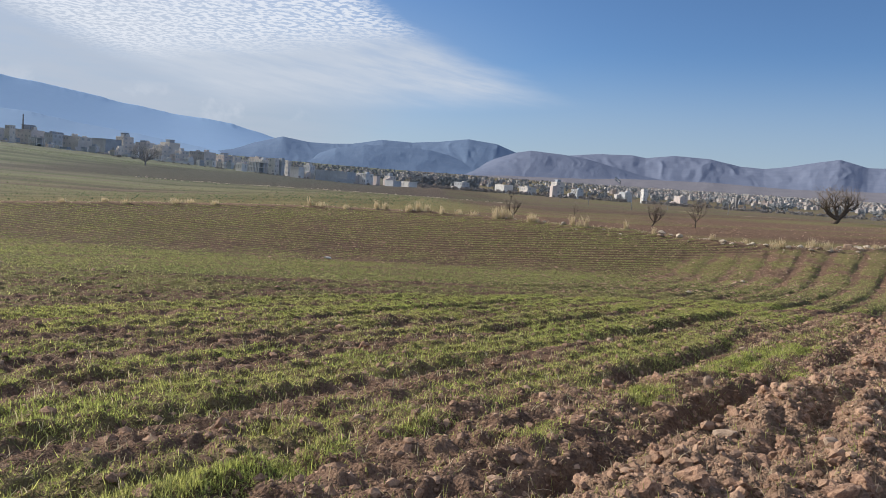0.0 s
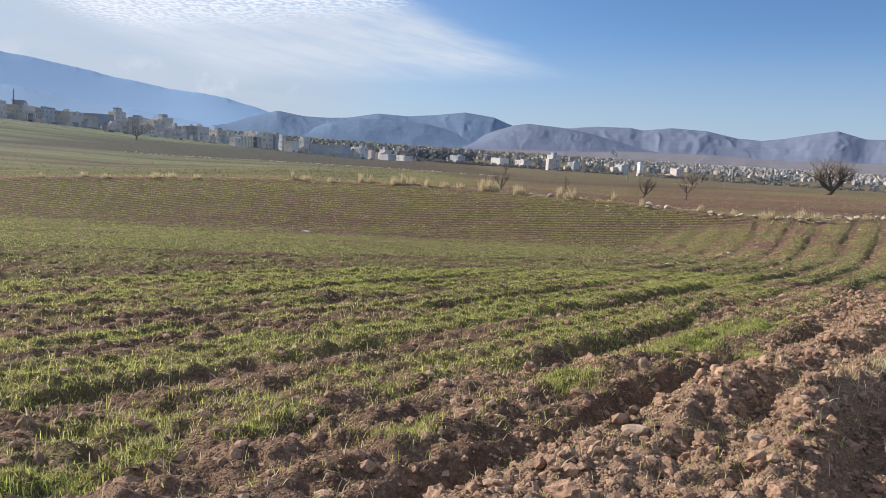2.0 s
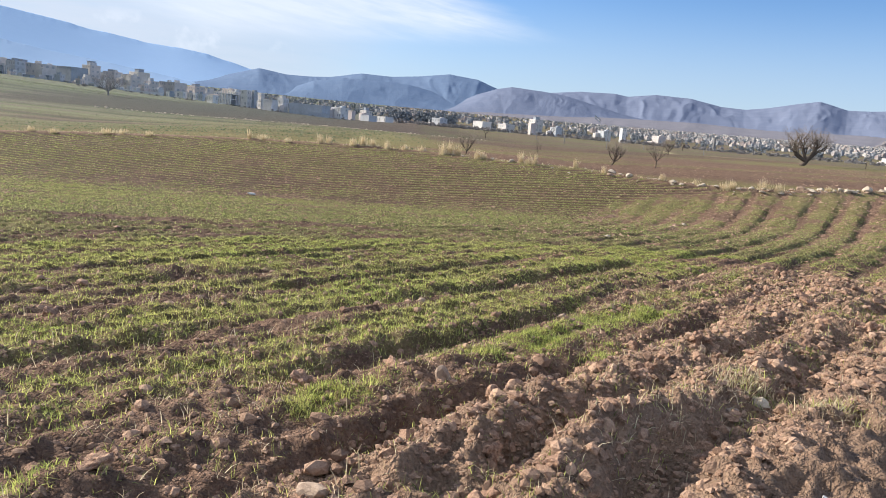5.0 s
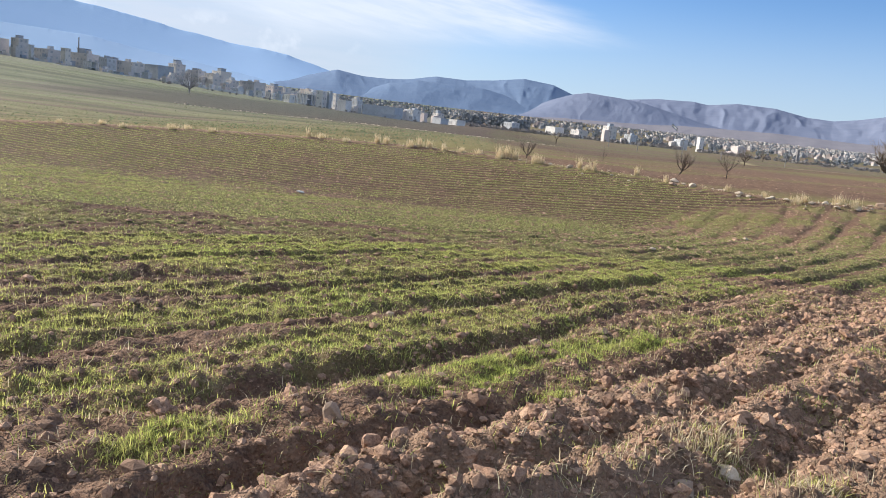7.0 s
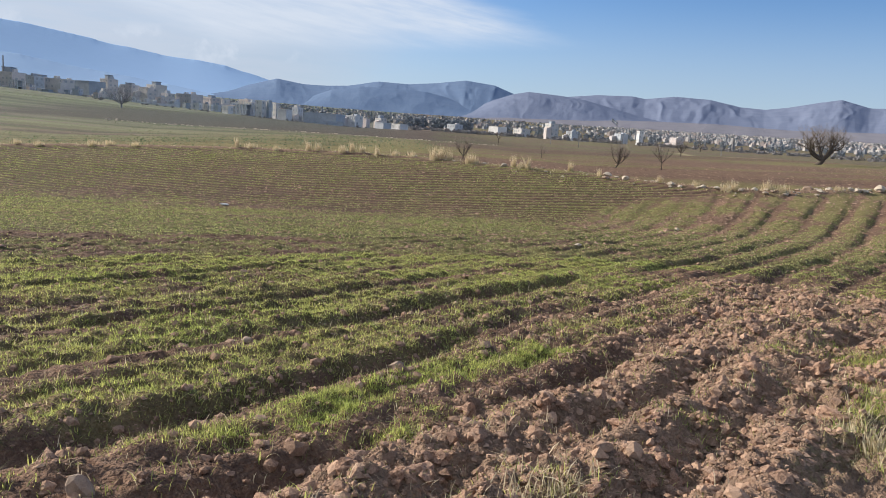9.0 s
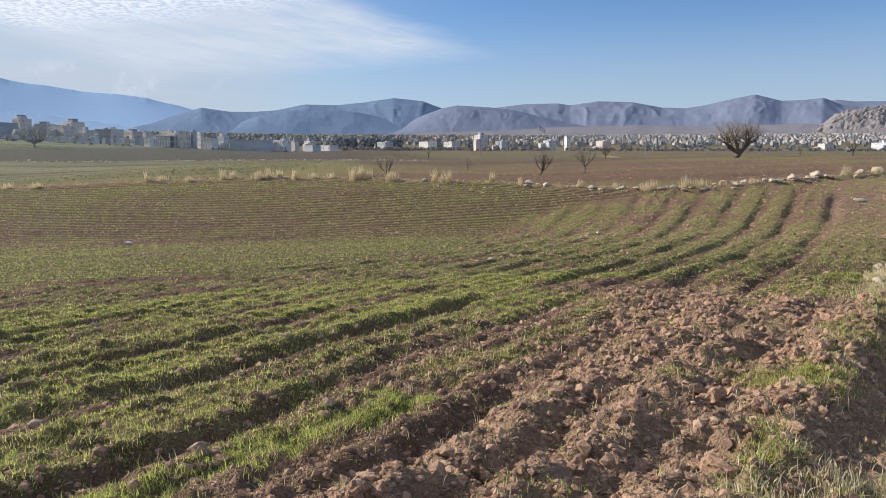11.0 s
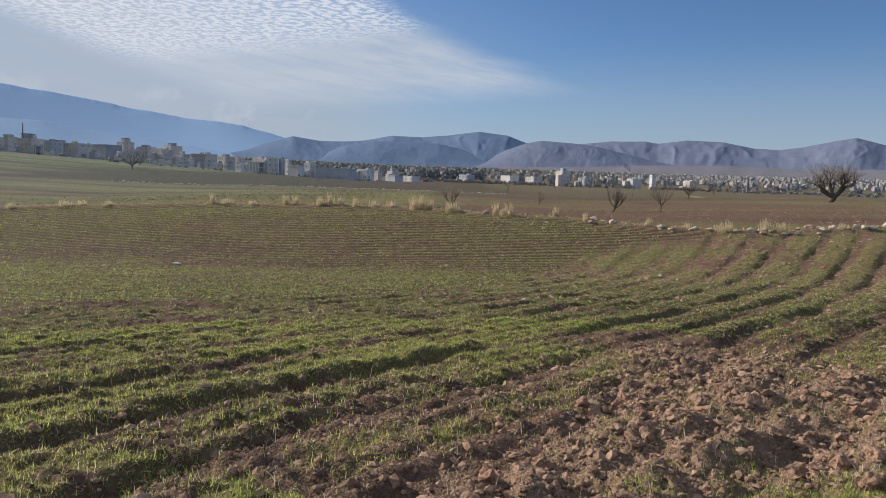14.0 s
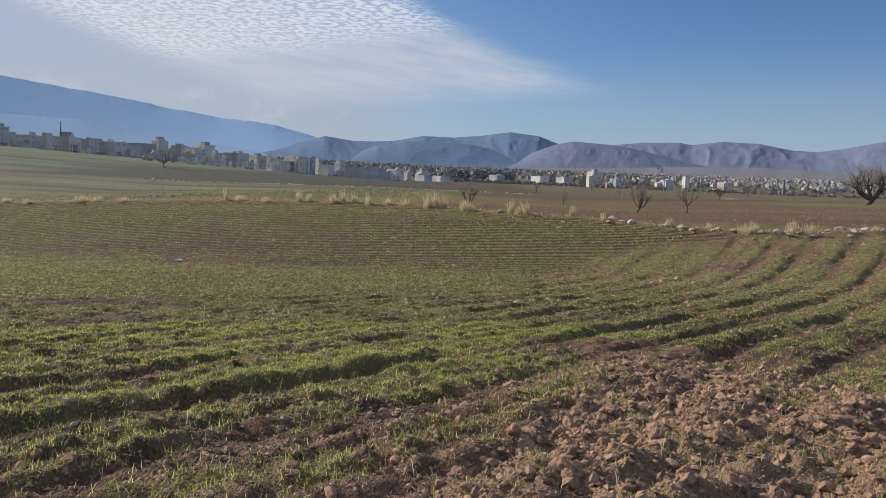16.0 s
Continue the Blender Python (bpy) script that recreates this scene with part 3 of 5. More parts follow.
def blades(name, x, y, count, height, width, mat, spread, label, lean=0.5, seed=1, category="grass", coarse=False):
    """Many thin leaves, each a bent, tapering strip, standing on the ground."""
    g = np.random.default_rng(seed)
    n = len(x)
    bx = np.repeat(x, count) + g.normal(0, spread, n * count)
    by = np.repeat(y, count) + g.normal(0, spread, n * count)
    bz = ground_z(bx, by) - 0.008
    h = np.repeat(height, count) * g.uniform(0.5, 1.25, n * count)
    w = width * g.uniform(0.7, 1.4, n * count) if np.isscalar(width) else np.repeat(width, count) * g.uniform(0.7, 1.4, n * count)
    t = g.uniform(0, 2 * np.pi, n * count)
    tilt = np.abs(g.normal(0, lean, n * count)) + 0.1
    dx, dy = np.cos(t) * np.sin(tilt), np.sin(t) * np.sin(tilt)
    dz = np.cos(tilt)
    s = t + g.uniform(0.6, 2.5, n * count)
    wx, wy = np.cos(s) * w / 2, np.sin(s) * w / 2
    k = 0.55
    base = np.stack((bx, by, bz), 1)
    side = np.stack((wx, wy, np.zeros_like(wx)), 1)
    up = np.stack((dx * 0.8, dy * 0.8, np.maximum(dz, 0.25) * 1.0), 1) * (h * k)[:, None]
    tip = np.stack((dx * 1.5, dy * 1.5, np.maximum(dz, -0.2) * 0.7), 1) * (h * (1 - k))[:, None] + up
    if coarse:
        V = np.stack((base - side, base + side, base + tip), 1).reshape(-1, 3)
        return tagged(raw_mesh(name, V, np.arange(n * count * 3).reshape(-1, 3), mat), label, category, kind="stuff")
    V = np.stack((base - side, base + side, base + up + side * 0.8, base + up - side * 0.8, base + tip), 1).reshape(-1, 3)
    i = np.arange(n * count) * 5
    F = np.concatenate((np.stack((i, i + 1, i + 2), 1), np.stack((i, i + 2, i + 3), 1), np.stack((i + 3, i + 2, i + 4), 1)))
    return tagged(raw_mesh(name, V, F, mat), label, category, kind="stuff")


def scatter(n, x0, x1, y0, y1, keep, seed, lo=0.0, hi=1e9):
    """Spots strewn over a stretch of the plan, between two distances from the walk."""
    g = np.random.default_rng(seed)
    x, y, chance = g.uniform(x0, x1, n), g.uniform(y0, y1, n), g.uniform(0, 1, n)
    if hi < 1e9:
        ok = in_reach(x, y, lo, hi)
        x, y, chance = x[ok], y[ok], chance[ok]
    ok = chance < keep(x, y)
    return x[ok], y[ok]


def in_reach(x, y, lo, hi):
    """Distance from the line on which the field is crossed."""
    t = np.clip((x * 0.69 + y * 0.72) / 10.9, 0, 1)
    d = np.hypot(x - 7.6 * t, y - 7.9 * t)
    return (d > lo) & (d < hi) & (y > 1.0)


def strong(x, y):
    return np.clip((grass_cover(x, y) - 0.22) * 1.8, 0.02, 1)


def clump(x, y):
    """Sprouts stand in small clumps with bare earth between."""
    return strong(x, y) * np.clip(0.35 + 1.6 * smooth(fbm(x * 4.5, y * 4.5, 2, 33), -0.3, 0.3), 0, 1)


gx, gy = scatter(420000, -6, 13, 1.2, 13, lambda x, y: clump(x, y), 5, 1.3, 3.9)
blades("corn_sprouts", gx, gy, 11, np.random.default_rng(2).uniform(0.035, 0.085, len(gx)), 0.0045, GRASS, 0.055, "short bright green corn sprouts in uneven rows", 1.0, 11)
gx, gy = scatter(540000, -14, 22, 1.5, 22, lambda x, y: clump(x, y), 25, 3.6, 13)
blades("corn_sprouts_midfield", gx, gy, 9, np.random.default_rng(22).uniform(0.03, 0.075, len(gx)), 0.0080, GRASS, 0.07, "short green corn sprouts across the furrows", 0.95, 31, coarse=True)
gx, gy = scatter(400000, -26, 34, 8, 48, lambda x, y: clump(x, y) * inside(x, y), 6, 12, 36)
blades("corn_sprouts_beyond", gx, gy, 4, np.random.default_rng(3).uniform(0.03, 0.070, len(gx)), 0.024, ROWGREEN, 0.09, "short green corn sprouts on the beds", 0.9, 12, coarse=True)
gx, gy = scatter(9000, -6, 13, 1.2, 14, lambda x, y: np.clip(grass_cover(x, y) + 0.15, 0, 0.7) * (1 - 0.85 * ploughed(x, y)), 26, 1.2, 7)
blades("corn_sprigs", gx, gy, 4, np.random.default_rng(23).uniform(0.07, 0.13, len(gx)), 0.0055, GRASS, 0.02, "single longer corn leaves on the ridges", 1.0, 32)


def on_rows(x, y):
    """Likelihood of a sprout clump on the drill rows of the upper field."""
    d = drill(x, y)
    k = np.abs((d / ROW + 0.5) % 1.0 - 0.5) * ROW
    return upper(x, y) * (k < 0.13) * (0.35 + 0.65 * smooth(fbm(x * 0.9, y * 0.9, 2, 97), -0.25, 0.2)) * np.clip(0.10 + 1.3 * grass_cover(x, y), 0, 1)


gx, gy = scatter(900000, -48, 24, 20, 64, lambda x, y: on_rows(x, y) * 0.70, 7)
blades("corn_rows", gx, gy, 2, np.random.default_rng(8).uniform(0.030, 0.075, len(gx)), 0.010 + 0.0011 * np.hypot(gx - 5, gy - 5), ROWGREEN, 0.05, "thin green corn rows on the far slope", 0.6, 13, coarse=True)


def far_green(x, y):
    s = y - wall_y(x)
    return smooth(s, 2, 6) * (1 - smooth(y - 0.35 * x, 205, 218) * smooth(x, -125, -75)) * smooth(x, 10, -6) * (0.25 + 0.75 * smooth(fbm(x * 0.014, y * 0.16, 4, 72, 0.65), -0.1, 0.3))


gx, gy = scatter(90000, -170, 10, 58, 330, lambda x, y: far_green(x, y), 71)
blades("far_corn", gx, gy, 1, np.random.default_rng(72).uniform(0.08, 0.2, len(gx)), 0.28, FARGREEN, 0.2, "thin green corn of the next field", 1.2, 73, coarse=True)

# ---- hills round the plain ----


def ridge(name, near, far, profile, mat, label, seed, foot=0.9, spurs=0.16, teeth=0.03, count=520, crag=0.0, flat_top=0.4):
    """A range of hills: crest heights by bearing, spurs and gullies running down to its foot."""
    az, el = np.array([p[0] for p in profile]), np.array([p[1] for p in profile])
    a = np.linspace(az[0], az[-1], count)
    e = np.interp(a, az, el)
    e = np.convolve(np.pad(e, 3, "edge"), np.hanning(7) / np.hanning(7).sum(), "valid")
    wide = np.hanning(63) / np.hanning(63).sum()
    body = np.convolve(np.pad(e, 31, "edge"), wide, "valid") if flat_top == 0 else e
    jag = e - body + 0.5 * teeth * fbm(a * 0.9, a * 0 + seed, 5, seed, 0.6)
    k = np.linspace(0, 1.25, 80)
    A, K = np.meshgrid(np.radians(a), k)
    E = np.repeat(body[None], len(k), 0)
    D = near + (far - near) * K
    crest = far * np.tan(np.radians(E)) + 1.4
    jags = far * np.radians(jag)[None] * smooth(K, 0.8, 1.0)
    ground_h = near * math.tan(radians(foot))
    rise = np.where(K <= 1, flat_top * np.sin(np.clip(K, 0, 1) * np.pi / 2) ** 1.25 + (1 - flat_top) * np.clip(K, 0, 1), 1 - (K - 1) * 2.2)
    deg = np.degrees(A)
    # spurs run down from the crest, parted by gullies that widen towards the foot
    sway = deg + 0.9 * fbm(deg * 0.25, K * 1.5 + seed, 3, seed + 5)
    sp = 0.45 - np.abs(fbm(sway * 0.32, K * 0.9 + seed, 4, seed + 3, 0.55)) * 2.0 + 0.22 * (0.3 - np.abs(fbm(sway * 1.3, K * 1.8, 3, seed + 6, 0.5)))
    gully = spurs * 0.24 * sp * np.sin(np.clip(K, 0, 1) * np.pi) ** 0.7
    Z = ground_h + (crest - ground_h) * np.clip(rise + gully, -0.1, 1.0)
    Z = np.where(K < 1, np.minimum(Z, D * np.tan(np.radians(E)) * (0.90 + 0.10 * K) + 1.4), Z)
    Z = Z + jags + crag * (0.4 - np.abs(fbm(deg * 1.3 + 3.0 * K, K * 5 - deg * 1.1, 4, seed + 9, 0.6))) * smooth(K, 0.05, 0.4)
    Z = np.where(K < 0.02, -20, Z)
    X, Y = D * np.sin(A), D * np.cos(A)
    P = np.stack((X.ravel(), Y.ravel(), Z.ravel()), 1)
    c = count
    i = (np.arange(len(k) - 1)[:, None] * c + np.arange(c - 1)[None]).ravel()
    ob = raw_mesh(name, P, np.stack((i, i + 1, i + 1 + c, i + c), 1), mat, None, True)
    return tagged(ob, label, "hills", kind="structure")


# distance haze is mixed into these base colours, bluest on the farthest slopes
FAR_HAZE_BLUE = mountain_material("distant_haze_blue_slope", (0.290, 0.425, 0.64), (0.275, 0.41, 0.62), (0.305, 0.44, 0.65), 0.0012)
NEAR_HAZE_BLUE = mountain_material("haze_blue_foothill_slope", (0.270, 0.385, 0.57), (0.255, 0.37, 0.55), (0.28, 0.395, 0.58), 0.0012)
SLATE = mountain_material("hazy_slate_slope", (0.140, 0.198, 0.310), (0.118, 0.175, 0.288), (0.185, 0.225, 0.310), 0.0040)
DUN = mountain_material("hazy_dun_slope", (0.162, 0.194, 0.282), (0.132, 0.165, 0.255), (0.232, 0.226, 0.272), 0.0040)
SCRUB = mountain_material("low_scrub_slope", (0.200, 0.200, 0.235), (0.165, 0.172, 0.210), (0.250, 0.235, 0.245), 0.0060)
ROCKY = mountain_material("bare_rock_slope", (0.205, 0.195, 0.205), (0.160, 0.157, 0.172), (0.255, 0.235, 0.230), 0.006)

ridge("mountain_1", 3300, 4700, [(-60, 7.4), (-45, 6.6), (-33.3, 5.72), (-30, 5.38), (-26.7, 5.0), (-25.4, 4.82), (-23, 4.45), (-21.5, 4.3), (-19.5, 3.96), (-17.2, 3.86), (-15.2, 3.66), (-14, 3.32), (-12.25, 2.92), (-9, 2.2), (-5, 1.2)], FAR_HAZE_BLUE, "high blue mountain fading in haze", 3, 0.8, 0.0, 0.14, flat_top=0.0)
ridge("mountain_2", 2600, 3500, [(-48, 3.6), (-36, 3.3), (-33, 3.2), (-28.3, 3.15), (-25.4, 2.7), (-21.6, 2.3), (-17, 1.7), (-13, 1.1)], NEAR_HAZE_BLUE, "low blue foothill below the mountain", 7, 0.8, 0.0, 0.14, flat_top=0.0)
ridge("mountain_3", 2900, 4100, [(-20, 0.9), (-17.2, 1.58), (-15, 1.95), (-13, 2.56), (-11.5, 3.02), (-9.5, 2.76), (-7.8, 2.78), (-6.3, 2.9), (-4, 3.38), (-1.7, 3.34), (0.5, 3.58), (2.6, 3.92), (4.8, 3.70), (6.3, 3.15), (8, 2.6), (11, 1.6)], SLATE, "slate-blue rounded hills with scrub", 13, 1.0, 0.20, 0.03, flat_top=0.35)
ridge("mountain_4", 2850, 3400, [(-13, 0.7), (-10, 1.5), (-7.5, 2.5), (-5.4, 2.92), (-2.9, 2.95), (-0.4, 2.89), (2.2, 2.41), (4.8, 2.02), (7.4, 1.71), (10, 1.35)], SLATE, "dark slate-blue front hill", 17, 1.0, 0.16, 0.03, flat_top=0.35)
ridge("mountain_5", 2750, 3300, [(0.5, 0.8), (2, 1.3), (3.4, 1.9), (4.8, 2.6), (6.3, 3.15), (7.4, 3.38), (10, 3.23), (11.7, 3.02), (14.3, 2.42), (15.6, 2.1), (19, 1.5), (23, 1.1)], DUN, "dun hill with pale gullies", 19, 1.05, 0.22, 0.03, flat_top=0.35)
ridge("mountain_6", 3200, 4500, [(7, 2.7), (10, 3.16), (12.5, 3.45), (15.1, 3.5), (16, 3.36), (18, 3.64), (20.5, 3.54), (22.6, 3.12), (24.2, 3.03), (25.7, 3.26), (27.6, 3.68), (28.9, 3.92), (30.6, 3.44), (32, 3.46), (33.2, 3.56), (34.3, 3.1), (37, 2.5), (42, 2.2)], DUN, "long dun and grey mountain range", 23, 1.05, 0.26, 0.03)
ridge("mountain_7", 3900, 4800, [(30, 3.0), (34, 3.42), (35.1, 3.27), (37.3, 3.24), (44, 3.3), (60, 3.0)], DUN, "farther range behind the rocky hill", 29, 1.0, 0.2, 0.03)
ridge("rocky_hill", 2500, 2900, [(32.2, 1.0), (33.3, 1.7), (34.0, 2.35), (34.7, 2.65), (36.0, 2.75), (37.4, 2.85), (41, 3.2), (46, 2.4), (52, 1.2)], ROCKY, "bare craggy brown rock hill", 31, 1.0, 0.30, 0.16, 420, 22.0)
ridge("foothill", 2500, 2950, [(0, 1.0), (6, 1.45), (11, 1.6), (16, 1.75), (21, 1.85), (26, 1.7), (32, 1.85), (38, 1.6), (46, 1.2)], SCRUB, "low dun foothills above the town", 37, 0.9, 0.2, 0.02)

# ---- stones, clods and dry tufts ----


def rock_mesh(name, mat, seed, flat=0.7, rough=0.35, sub=2, cut=0.85):
    """An angular lump about one metre across, its foot a little below zero."""
    g = random.Random(seed)
    bm = bmesh.new()
    bmesh.ops.create_icosphere(bm, subdivisions=sub, radius=0.5)
    cuts = [(Vector((g.uniform(-1, 1), g.uniform(-1, 1), g.uniform(-0.6, 1))).normalized(), g.uniform(0.28, 0.42)) for _ in range(7)]
    off = Vector((g.uniform(0, 50), g.uniform(0, 50), g.uniform(0, 50)))
    for v in bm.verts:
        for c, d in cuts:
            over = v.co.dot(c) - d
            if over > 0:
                v.co -= c * over * cut
        v.co *= 1 + rough * noise.fractal(v.co * 2.3 + off, 0.9, 2.1, 3)
        v.co.z = v.co.z * flat + 0.25 * flat
    me = bpy.data.meshes.new(name)
    bm.to_mesh(me)
    bm.free()
    me.materials.append(mat)
    return me


def gz(x, y):
    return float(ground_z(x, y)[0])


TANSTONE = plain("tan_fieldstone", (0.25, 0.185, 0.14), (0.40, 0.31, 0.24), 3.0, 0.9, 0.6)
TANS = [rock_mesh("stone", TANSTONE, 140 + k, 0.6, 0.3) for k in range(3)]
STONES = [rock_mesh("stone", STONE, 100 + k, 0.55 + 0.1 * (k % 3)) for k in range(6)]
CLODS = [rock_mesh("clod", CLOD, 200 + k, 0.7 + 0.1 * (k % 3), 0.7, 3, 0.7) for k in range(6)]
g = random.Random(4)


def stone(x, y, size, label, group="", mesh=None, sink=0.0):
    ob = new("stone", mesh or g.choice(STONES))
    ob.matrix_world = pose(x, y, gz(x, y) - sink * size, g.uniform(-12, 12), g.uniform(-12, 12), g.uniform(0, 360)) @ Matrix.Diagonal((size * g.uniform(0.8, 1.3), size * g.uniform(0.8, 1.2), size * g.uniform(0.75, 1.1), 1))
    return tagged(ob, label, "stone", group)


x = -2.0
while x < 62:
    dense = 0.5 if x < 8 else 0.85 if x < 16 else 1.0
    heap = 0.85 + 0.7 * max(0.0, float(fbm(np.array([x * 0.35]), np.array([3.0]), 3, 88)[0]) + 0.25)
    if g.random() < dense * heap:
        stone(x + g.uniform(-0.2, 0.2), float(wall_y(x)) + g.gauss(0.1, 0.5), min(0.65, max(0.1, 0.23 * math.exp(g.gauss(0, 0.45)))) * (0.75 if x < 14 else 1.1), "pale fieldstone in the field's boundary line", "field boundary stones", None if g.random() < 0.8 else g.choice(TANS), 0.02)
    x += g.uniform(0.16, 0.36) if x < 34 else g.uniform(0.25, 0.6)
for px, py, size in ((31.0, 47.0, 0.7), (33.6, 48.6, 0.95), (38.5, 51.4, 0.7), (41.0, 53.2, 0.8), (29.0, 45.8, 0.55)):
    stone(px, py, size, "large pale boulder in the field's boundary line", "field boundary stones")
for px, py, size, label in ((29.6, 38.9, 0.6, "pale boulder lying in the grass"), (14.3, 17.1, 0.20, "grey stone beside the path"), (2.81, 11.26, 0.14, "small pale stone in the furrow"),
                            (2.21, 5.55, 0.15, "tan stone on broken earth"), (2.84, 5.30, 0.14, "tan stone at the headland's edge"), (6.18, 10.62, 0.16, "tan stone beside the deep furrow"), (5.25, 7.55, 0.16, "flat grey stone in dry straw"),
                            (4.9, 7.25, 0.2, "tan stone on broken earth"), (16.2, 19.6, 0.2, "pale stone at the field's edge"), (8.9, 25.0, 0.18, "pale stone in the grass"), (15.5, 36.0, 0.25, "pale stone in the sown rows")):
    stone(px, py, size, label, "loose fieldstones", TANS[int(px * 10) % 3] if "tan" in label or size < 0.15 else None)
up = new("stone", rock_mesh("stone", TANSTONE, 131, 1.0, 0.2))
up.matrix_world = pose(2.90, 7.66, gz(2.90, 7.66) - 0.02, 8, -14, 40) @ Matrix.Diagonal((0.14, 0.12, 0.20, 1))
low = new("stone", TANS[1])
low.matrix_world = pose(4.30, 10.12, gz(4.30, 10.12) - 0.02, 6, 10, 70) @ Matrix.Diagonal((0.16, 0.13, 0.24, 1))
tagged(low, "tan upright stone on a green ridge", "stone", "loose fieldstones")
tagged(up, "pinkish upright stone between furrows", "stone", "loose fieldstones")

# the largest clods, each a piece of the ground, then the crumbled rest
made = 0
while made < 290:
    px, py = g.uniform(-1, 13), g.uniform(3.5, 18)
    if g.random() < float(ploughed(np.array([px]), np.array([py]))[0]) * 0.97 + 0.03 and in_reach(np.array([px]), np.array([py]), 1.2, 9)[0] and rim(np.array([px]), np.array([py]))[0] < 0.0:
        ob = new("clod", g.choice(CLODS))
        s = g.uniform(0.08, 0.14) if g.random() < 0.8 else g.uniform(0.13, 0.165)
        ob.parent = ground
        ob.matrix_world = pose(px, py, gz(px, py) - 0.10 * s, g.uniform(-30, 30), g.uniform(-30, 30), g.uniform(0, 360)) @ Matrix.Diagonal((s * g.uniform(0.8, 1.3), s, s * g.uniform(0.7, 1.1), 1))
        made += 1


def crumbs(name, x, y, size, mats, seed, label, plain_shape=False):
    """Small angular lumps of earth, joined."""
    r = np.random.default_rng(seed)
    shapes = []
    for k in range(5):
        me = rock_mesh("crumb", CLOD, 300 + k, 0.8, 0.6, 1, 0.7)
        if plain_shape:
            bpy.data.meshes.remove(me)
            r8 = random.Random(60 + k)
            v = np.array([(i * r8.uniform(0.35, 0.6), j * r8.uniform(0.35, 0.6), 0.12 + q * r8.uniform(0.2, 0.4)) for i, j, q in ((1, 0.2, 0), (-0.1, 1, 0.1), (-1, -0.2, 0), (0.2, -1, -0.1), (0.1, 0.1, 1), (0, 0, -1))])
            f = np.array(((0, 1, 4), (1, 2, 4), (2, 3, 4), (3, 0, 4), (1, 0, 5), (2, 1, 5), (3, 2, 5), (0, 3, 5)))
            shapes.append((v, f))
            continue
        v = np.empty(len(me.vertices) * 3)
        me.vertices.foreach_get("co", v)
        f = np.array([p.vertices[:] for p in me.polygons])
        shapes.append((v.reshape(-1, 3), f))
        bpy.data.meshes.remove(me)
    V, F, n = [], [], 0
    z = ground_z(x, y)
    for k, (v, f) in enumerate(shapes):
        i = np.arange(k, len(x), 5)
        a = r.uniform(0, 2 * np.pi, len(i))
        s = size[i]
        sx, sy, sz = s * r.uniform(0.8, 1.4, len(i)), s * r.uniform(0.8, 1.2, len(i)), s * r.uniform(0.6, 1.1, len(i))
        X = v[None, :, 0] * sx[:, None]
        Y = v[None, :, 1] * sy[:, None]
        P = np.stack((X * np.cos(a)[:, None] - Y * np.sin(a)[:, None] + x[i][:, None], X * np.sin(a)[:, None] + Y * np.cos(a)[:, None] + y[i][:, None], v[None, :, 2] * sz[:, None] + (z[i] - 0.18 * s)[:, None]), 2)
        V.append(P.reshape(-1, 3))
        F.append((f[None] + (np.arange(len(i)) * len(v))[:, None, None] + n).reshape(-1, 3))
        n += len(i) * len(v)
    return tagged(raw_mesh(name, np.concatenate(V), np.concatenate(F), mats), label, "earth", kind="stuff")


def heaps(x, y):
    """Crumbled earth lies thickest on the headland's ridges and beside the deep furrow."""
    v = along(x, y)
    return (0.10 + 0.16 * smooth(across(x, y), -4.6, -3.4) + 0.74 * ploughed(x, y) * (0.45 + 0.55 * smooth(fbm(x * 1.6, y * 1.6, 2, 39), -0.3, 0.25)) + 0.35 * np.exp(-((trench(x, y) - 0.35) / 0.3) ** 2) * (v < 19)) * (1 - 0.85 * smooth(rim(x, y), 0.1, 0.5))


cx, cy = scatter(120000, -5, 15, 2.5, 20, lambda x, y: heaps(x, y) * 0.85, 41, 0.8, 10.5)
crumbs("crumbled_earth", cx, cy, np.minimum(np.random.default_rng(7).lognormal(-3.05, 0.48, len(cx)), 0.13), CRUMB, 8, "crumbled red-brown clods of ploughed earth")
cx, cy = scatter(520000, -5, 15, 2.0, 20, lambda x, y: heaps(x, y) * 0.65, 42, 0.8, 9.0)
crumbs("earth_crumbs", cx, cy, np.random.default_rng(17).lognormal(-3.75, 0.40, len(cx)), CRUMB, 28, "fine red-brown crumbs of ploughed earth", True)
cx, cy = scatter(90000, -14, 27, 9, 40, lambda x, y: inside(x, y) * (0.45 + 0.55 * ploughed(x, y)) * 0.6, 46, 9.5, 32)
crumbs("crumbled_earth_beyond", cx, cy, np.random.default_rng(9).lognormal(-2.80, 0.4, len(cx)), CRUMB, 18, "red-brown clods scattered over the sown field", True)
cx, cy = scatter(16000, -40, 62, 30, 98, lambda x, y: np.where(inside(x, y) > 0.5, 0.35 * smooth(drill(x, y), 2, 6), smooth(x, 2, 10) * (1 - smooth(y - wall_y(x), 30, 45)) * 0.9) * 0.8, 47)
crumbs("far_clods", cx, cy, np.random.default_rng(10).lognormal(-2.0, 0.35, len(cx)), CRUMB, 19, "dark red clods of the plough-land past the stones", True)
cx, cy = scatter(90000, -42, 34, 22, 60, lambda x, y: inside(x, y) * smooth(y, 22, 27) * (1 - ploughed(x, y)) * 0.46, 48)
crumbs("row_clods", cx, cy, np.random.default_rng(12).lognormal(-2.35, 0.4, len(cx)), CRUMB, 20, "small clods between the sown rows", True)
litter = new("stone", rock_mesh("stone", LIMEWASH, 160, 0.35, 0.2))
litter.matrix_world = pose(-5.41, 40.9, gz(-5.41, 40.9) + 0.02, 6, 4, 20) @ Matrix.Diagonal((0.5, 0.26, 0.35, 1))
